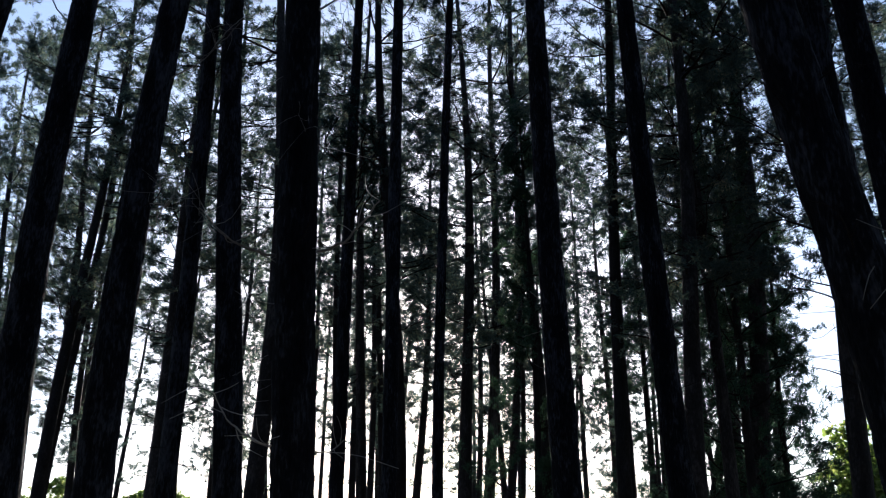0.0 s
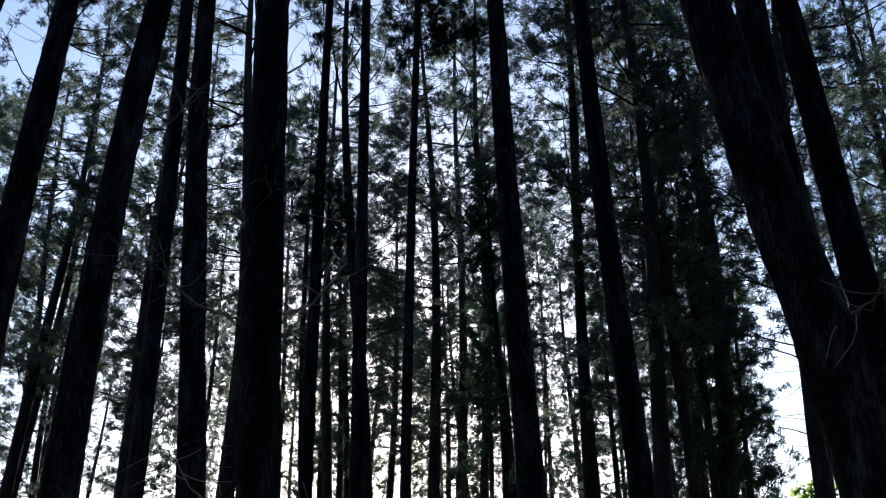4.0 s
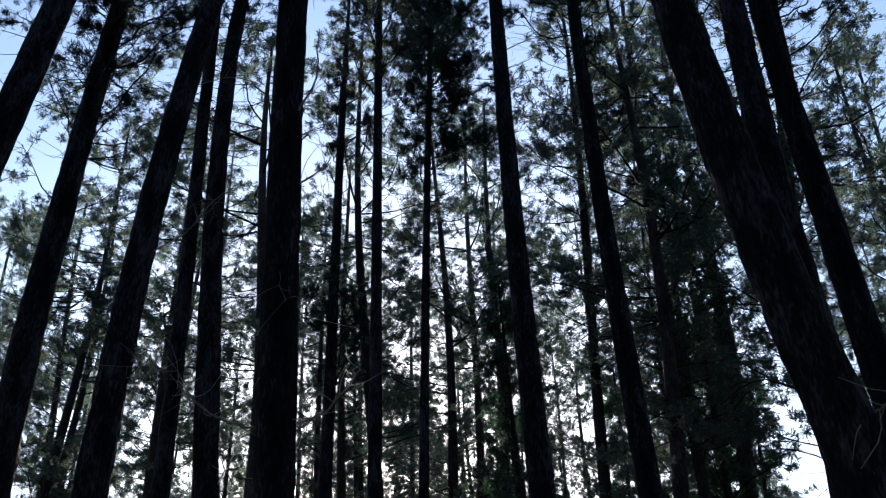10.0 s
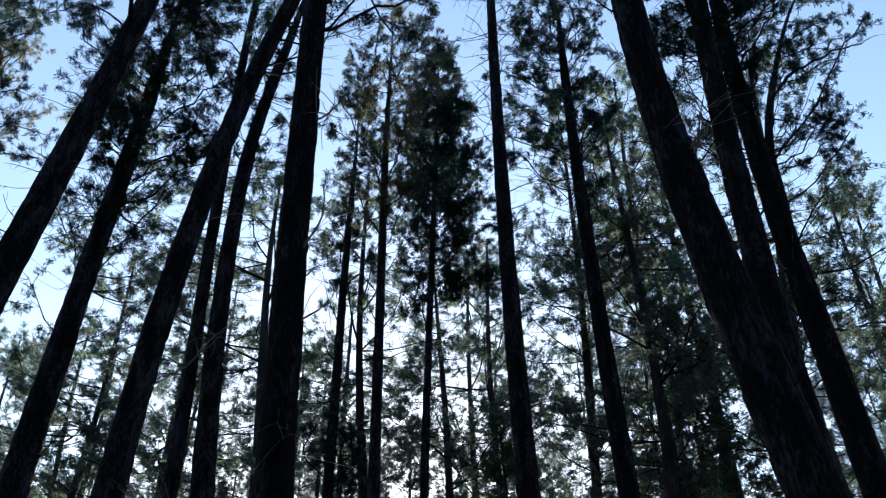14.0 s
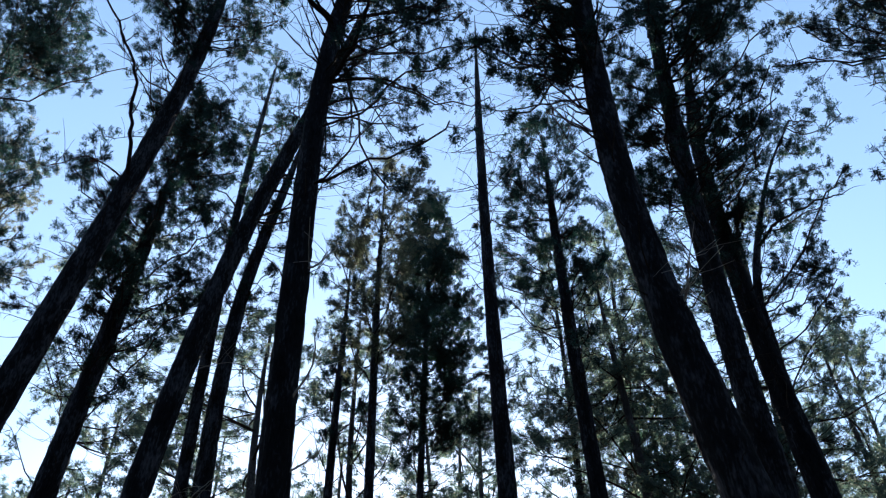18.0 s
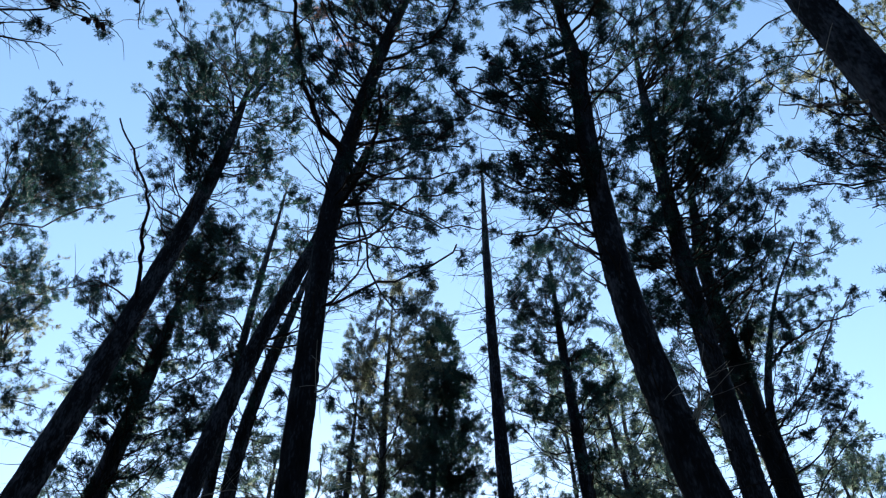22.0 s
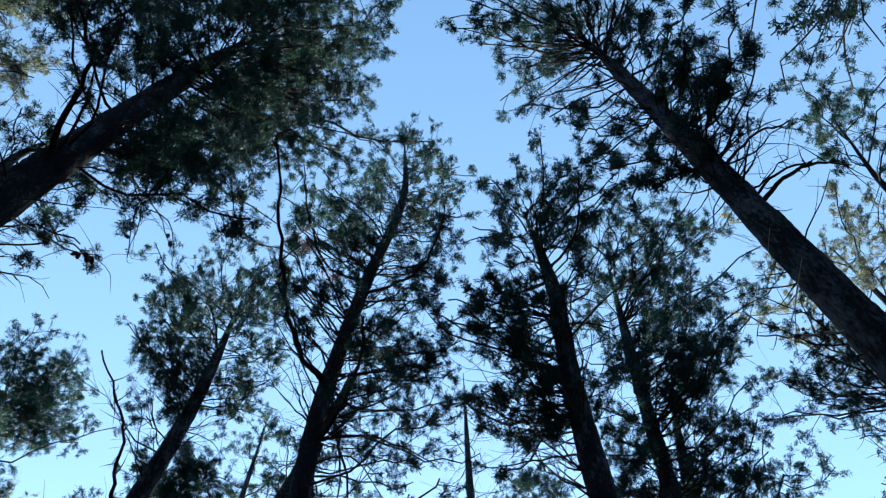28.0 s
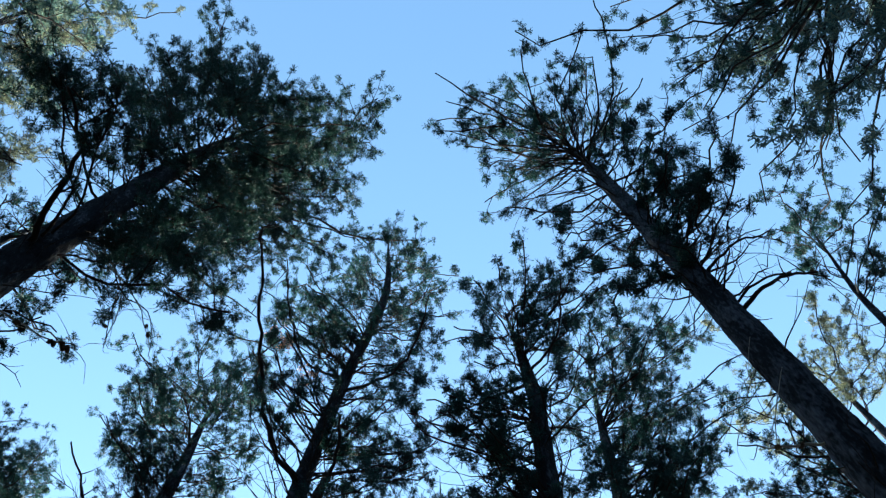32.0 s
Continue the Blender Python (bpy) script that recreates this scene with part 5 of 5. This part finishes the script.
dead_limb([(-3.62, 12.70, 6.57), (-3.78, 12.65, 6.67), (-4.01, 12.52, 6.96), (-4.13, 12.45, 7.10)], 0.020)
dead_limb([(-3.50, 12.81, 4.87), (-3.33, 12.98, 4.17), (-3.22, 12.91, 4.46), (-3.20, 12.75, 4.89)], 0.014)
dead_limb([(-3.54, 12.77, 5.45), (-3.31, 12.69, 5.67), (-3.21, 12.70, 5.92), (-3.15, 12.56, 6.29)], 0.014)
dead_limb([(-3.78, 12.56, 9.55), (-4.00, 12.44, 9.65), (-3.86, 12.35, 9.79), (-3.59, 12.29, 10.04)], 0.024)
pine([(-4.34, 12.94, 0.00), (-4.19, 12.84, 4.27), (-4.17, 12.76, 8.55), (-4.20, 12.67, 12.82), (-4.17, 12.60, 17.10), (-3.99, 12.53, 21.37), (-3.95, 12.52, 22.37)], 0.28, 0.05, crown=(11, 0, 0),
     limbs=([(20.6, 153, 0.43, 0.60, 0.41), (20.3, -64, 0.05, 0.36, 0.41), (18.6, 117, 1.00, 0.66, 0.35), (19.0, -44, 0.37, 0.45, 0.37), (18.4, 46, 0.73, 0.95, 0.39), (17.3, -45, 0.24, 0.45, 0.34), (15.1, 137, 0.96, 0.99, 0.31), (14.9, -175, 0.58, 0.77, 0.28), (16.0, -159, 1.20, 1.07, 0.32), (17.9, -102, 1.38, 1.31, 0.36), (18.8, -95, 0.90, 1.10, 0.37)] + [(20.6, 79, 0.02, 0.08, 0.33), (19.6, -150, 0.03, -0.05, 0.34), (19.4, 86, 0.51, 0.33, 0.26), (18.2, 91, 0.48, 0.26, 0.26), (18.1, 96, 0.02, 0.03, 0.29), (21.4, 101, 0.53, -0.00, 0.28), (17.0, 31, 0.02, 0.08, 0.28)]),
     leafy=0.70, label='slim leaning pine with a small thin crown')
pine([(-2.59, 16.81, 0.00), (-2.55, 16.81, 3.64), (-2.53, 16.81, 7.29), (-2.51, 16.81, 10.93), (-2.48, 16.82, 14.57), (-2.41, 16.83, 18.22), (-2.39, 16.83, 19.72)], 0.28, 0.05, crown=(9, 0, 0),
     limbs=([(8.7, 166, 1.30, 1.31, 0.31), (8.9, 154, 1.27, 0.82, 0.29), (9.5, 173, 0.32, 0.39, 0.33), (7.9, 160, 1.53, 1.23, 0.28), (8.5, -178, 1.23, 1.25, 0.23), (9.3, 141, 1.16, 0.90, 0.21), (16.2, 158, 0.37, 0.58, 0.26), (15.7, -42, 0.22, 0.49, 0.29), (15.6, 31, 0.45, 0.47, 0.29), (13.4, -175, 1.31, 1.40, 0.22), (13.7, 154, 0.69, 0.57, 0.27), (13.4, -172, 0.44, 0.57, 0.22), (14.5, 150, 1.03, 1.12, 0.19), (17.6, -119, 0.12, 0.38, 0.25)] + [(19.5, -178, 0.50, 0.77, 0.39), (19.5, 143, 0.41, 0.40, 0.34), (19.5, -149, 0.37, 0.06, 0.35), (19.2, 110, 0.45, 0.16, 0.31), (18.5, -136, 0.47, 0.03, 0.41), (18.1, 102, 0.72, 0.37, 0.33), (18.5, 110, 0.10, 0.06, 0.41)]),
     leafy=1.30, label='slim pine with a dark tuft of shoots halfway up')
pine([(-12.39, 16.95, 0.00), (-12.29, 16.85, 9.00), (-12.09, 16.75, 21.50)], 0.30, 0.05, crown=(13, 0, 0),
     limbs=([(21.3, 161, 1.59, 1.00, 0.48), (21.3, 142, 1.16, 1.37, 0.55), (21.3, 148, 0.63, 0.97, 0.43), (21.3, 118, 1.08, 0.81, 0.50), (21.3, 100, 0.51, 0.70, 0.51), (21.3, 138, 0.13, 0.43, 0.53), (21.3, 125, 1.44, 0.82, 0.57), (21.0, 72, 0.18, 0.12, 0.52), (19.6, 83, 0.84, 0.22, 0.56), (18.8, 59, 0.79, 0.56, 0.48), (19.1, 77, 1.15, 0.45, 0.43), (21.3, -180, 1.53, 1.48, 0.52), (21.3, -179, 1.18, 0.65, 0.55), (21.3, 157, 1.44, 1.41, 0.56), (21.3, 131, 1.11, 1.47, 0.44)]),
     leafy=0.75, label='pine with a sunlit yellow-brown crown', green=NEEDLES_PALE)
slim_pine(-11.08, 24.08, 0.95, 0.39, 0.34, 21.2)
slim_pine(-12.16, 26.48, 0.99, 0.44, 0.34, 19.4)
slim_pine(-13.64, 29.36, -0.06, -0.03, 0.34, 22.0)
slim_pine(-20.78, 54.44, 1.08, 0.40, 0.34, 20.1)
slim_pine(-14.66, 46.29, 0.35, 0.11, 0.34, 20.4)
slim_pine(-7.90, 22.96, 0.06, 0.02, 0.46, 19.2)
slim_pine(-4.86, 20.23, -0.22, -0.05, 0.42, 20.4)
slim_pine(-12.36, 56.94, -1.16, -0.27, 0.34, 19.6)
slim_pine(-5.44, 41.26, -0.56, -0.08, 0.34, 21.6)
slim_pine(-6.59, 54.60, -0.38, -0.05, 0.22, 19.0)
slim_pine(-5.87, 54.69, -0.97, -0.11, 0.22, 20.6)
slim_pine(-3.68, 36.23, -0.58, -0.06, 0.34, 20.1)
slim_pine(-4.54, 48.35, 1.58, 0.12, 0.34, 22.2)
slim_pine(-2.95, 36.30, 0.91, 0.07, 0.34, 21.1)
slim_pine(-0.37, 24.27, -0.39, -0.01, 0.34, 20.8)
slim_pine(-0.99, 58.26, 0.09, 0.00, 0.34, 19.1)
slim_pine(1.08, 41.61, -1.51, 0.01, 0.34, 18.9)
slim_pine(2.43, 58.21, -0.50, 0.02, 0.34, 20.9)
slim_pine(1.45, 25.29, -0.57, 0.03, 0.34, 22.2)
slim_pine(4.97, 38.52, -0.29, 0.04, 0.34, 18.8)
slim_pine(3.73, 26.22, 0.68, -0.11, 0.34, 20.2)
slim_pine(8.61, 47.78, -0.32, 0.06, 0.34, 20.0)
slim_pine(3.54, 16.77, 0.28, -0.07, 0.34, 18.6)
slim_pine(5.52, 20.85, 0.37, -0.07, 0.46, 21.0)
slim_pine(5.61, 28.61, 3.65, -0.88, 0.34, 20.4)
slim_pine(5.92, 16.08, 1.55, -0.22, 0.34, 20.4)
slim_pine(9.58, 19.25, 0.20, 0.00, 0.28, 19.0)
slim_pine(11.60, 21.01, -0.30, 0.00, 0.28, 20.5)
slim_pine(4.47, 18.47, 0.00, 0.00, 0.26, 22.5)
slim_pine(10.41, 23.82, 0.30, 0.00, 0.26, 20.0)
slim_pine(12.08, 26.36, 0.30, 0.00, 0.26, 19.0)

# ---- dark firs among the pines ----
for x, y, height, girth, turn in ((7.1, 22.9, 10.8, 0.8, 0.3), (5.6, 21.2, 10.3, 1.0, 2.0), (7.9, 27.5, 12.5, 1.0, 3.1), (1.0, 21.5, 13.5, 0.75, 4.0), (5.2, 31.0, 15.0, 1.1, 5.0),
                                  (5.0, 22.4, 20.0, 0.62, 0.6), (5.2, 19.8, 17.0, 0.80, 2.4)):
    stand(FIR, x, y, 0, 0, height / 16.0, girth, turn)

# ---- tall slim pines with high crowns, in front of the bright gap ----
for x, y, dx, dy, height, turn in ((2.6, 18.9, 0.4, 0.4, 22.0, 5.2), (6.3, 24.6, 0.2, 0.3, 23.5, 0.9)):
    stand(MODELS[3], x, y, dx, dy, height / 24.5, 0.95, turn)

# ---- the rest of the stand in loose rows, with unseen pines added behind the camera for shade ----
taken = [(t.location.x, t.location.y) for t in TREES] + [(m.location.x, m.location.y) for m in bpy.data.objects if m.name.startswith("pine_tree") and m.parent is None]


def free(x, y, gap):
    return all((x - a) ** 2 + (y - b) ** 2 > gap * gap for a, b in taken)


far = random.Random(8)
for _ in range(900):
    b, d = radians(far.uniform(-38, 38)), far.uniform(17, 52)
    x, y = d * math.sin(b), d * math.cos(b)
    if 16.5 < math.degrees(b) < 25.5 or (math.degrees(b) < -11 and far.random() < 0.5):
        continue
    if free(x, y, 2.9) and len(taken) < 165:
        taken.append((x, y))
        slim_pine(x, y, far.uniform(-1, 1), far.uniform(-1, 1), far.uniform(0.2, 0.34), far.uniform(20, 25) if d > 30 else far.uniform(20, 24.5) if b < 0.21 else far.uniform(14.5, 17.5))
for _ in range(900):
    b, d = radians(far.uniform(60, 300)), far.uniform(5.5, 34)
    x, y = d * math.sin(b), d * math.cos(b)
    if free(x, y, 3.2) and len(taken) < 265 and not (y > 0 and d < 12):
        taken.append((x, y))
        if not 105 < math.degrees(b) < 255:
            slim_pine(x, y, far.uniform(-1, 1), far.uniform(-1, 1), far.uniform(0.26, 0.36), far.uniform(18, 21))
            continue
        # unseen, added only to keep the sky behind off the trunks
        if d > 16:
            stand(SHADE_PINE, x, y, far.uniform(-1, 1), far.uniform(-1, 1), far.uniform(0.85, 1.05), far.uniform(0.8, 1.2), far.uniform(0, 6.28))

# ---- bushes in the light beyond the stand ----
BUSH = shrub_pattern(21)
for x, y, height, turn in ((-21.8, 66.5, 10.4, 0.0), (-27.0, 64.0, 10.8, 1.0), (-16.5, 69.0, 9.6, 2.2), (-31.0, 60.0, 9.9, 3.0), (-10.0, 71.0, 9.0, 4.0), (23.4, 56.0, 14.0, 5.0), (26.5, 58.0, 12.0, 0.7), (21.0, 60.0, 10.5, 2.6), (4.0, 72.0, 8.6, 3.6), (12.0, 70.0, 9.2, 5.5)):
    s = height / 8.5
    m = Matrix.Translation((x, y, 0)) @ Matrix.Rotation(turn, 4, "Z")
    ob = BUSH if turn == 0.0 else copy_thing(BUSH, m)
    ob.matrix_basis = m
    ob.scale = (s, s, s)
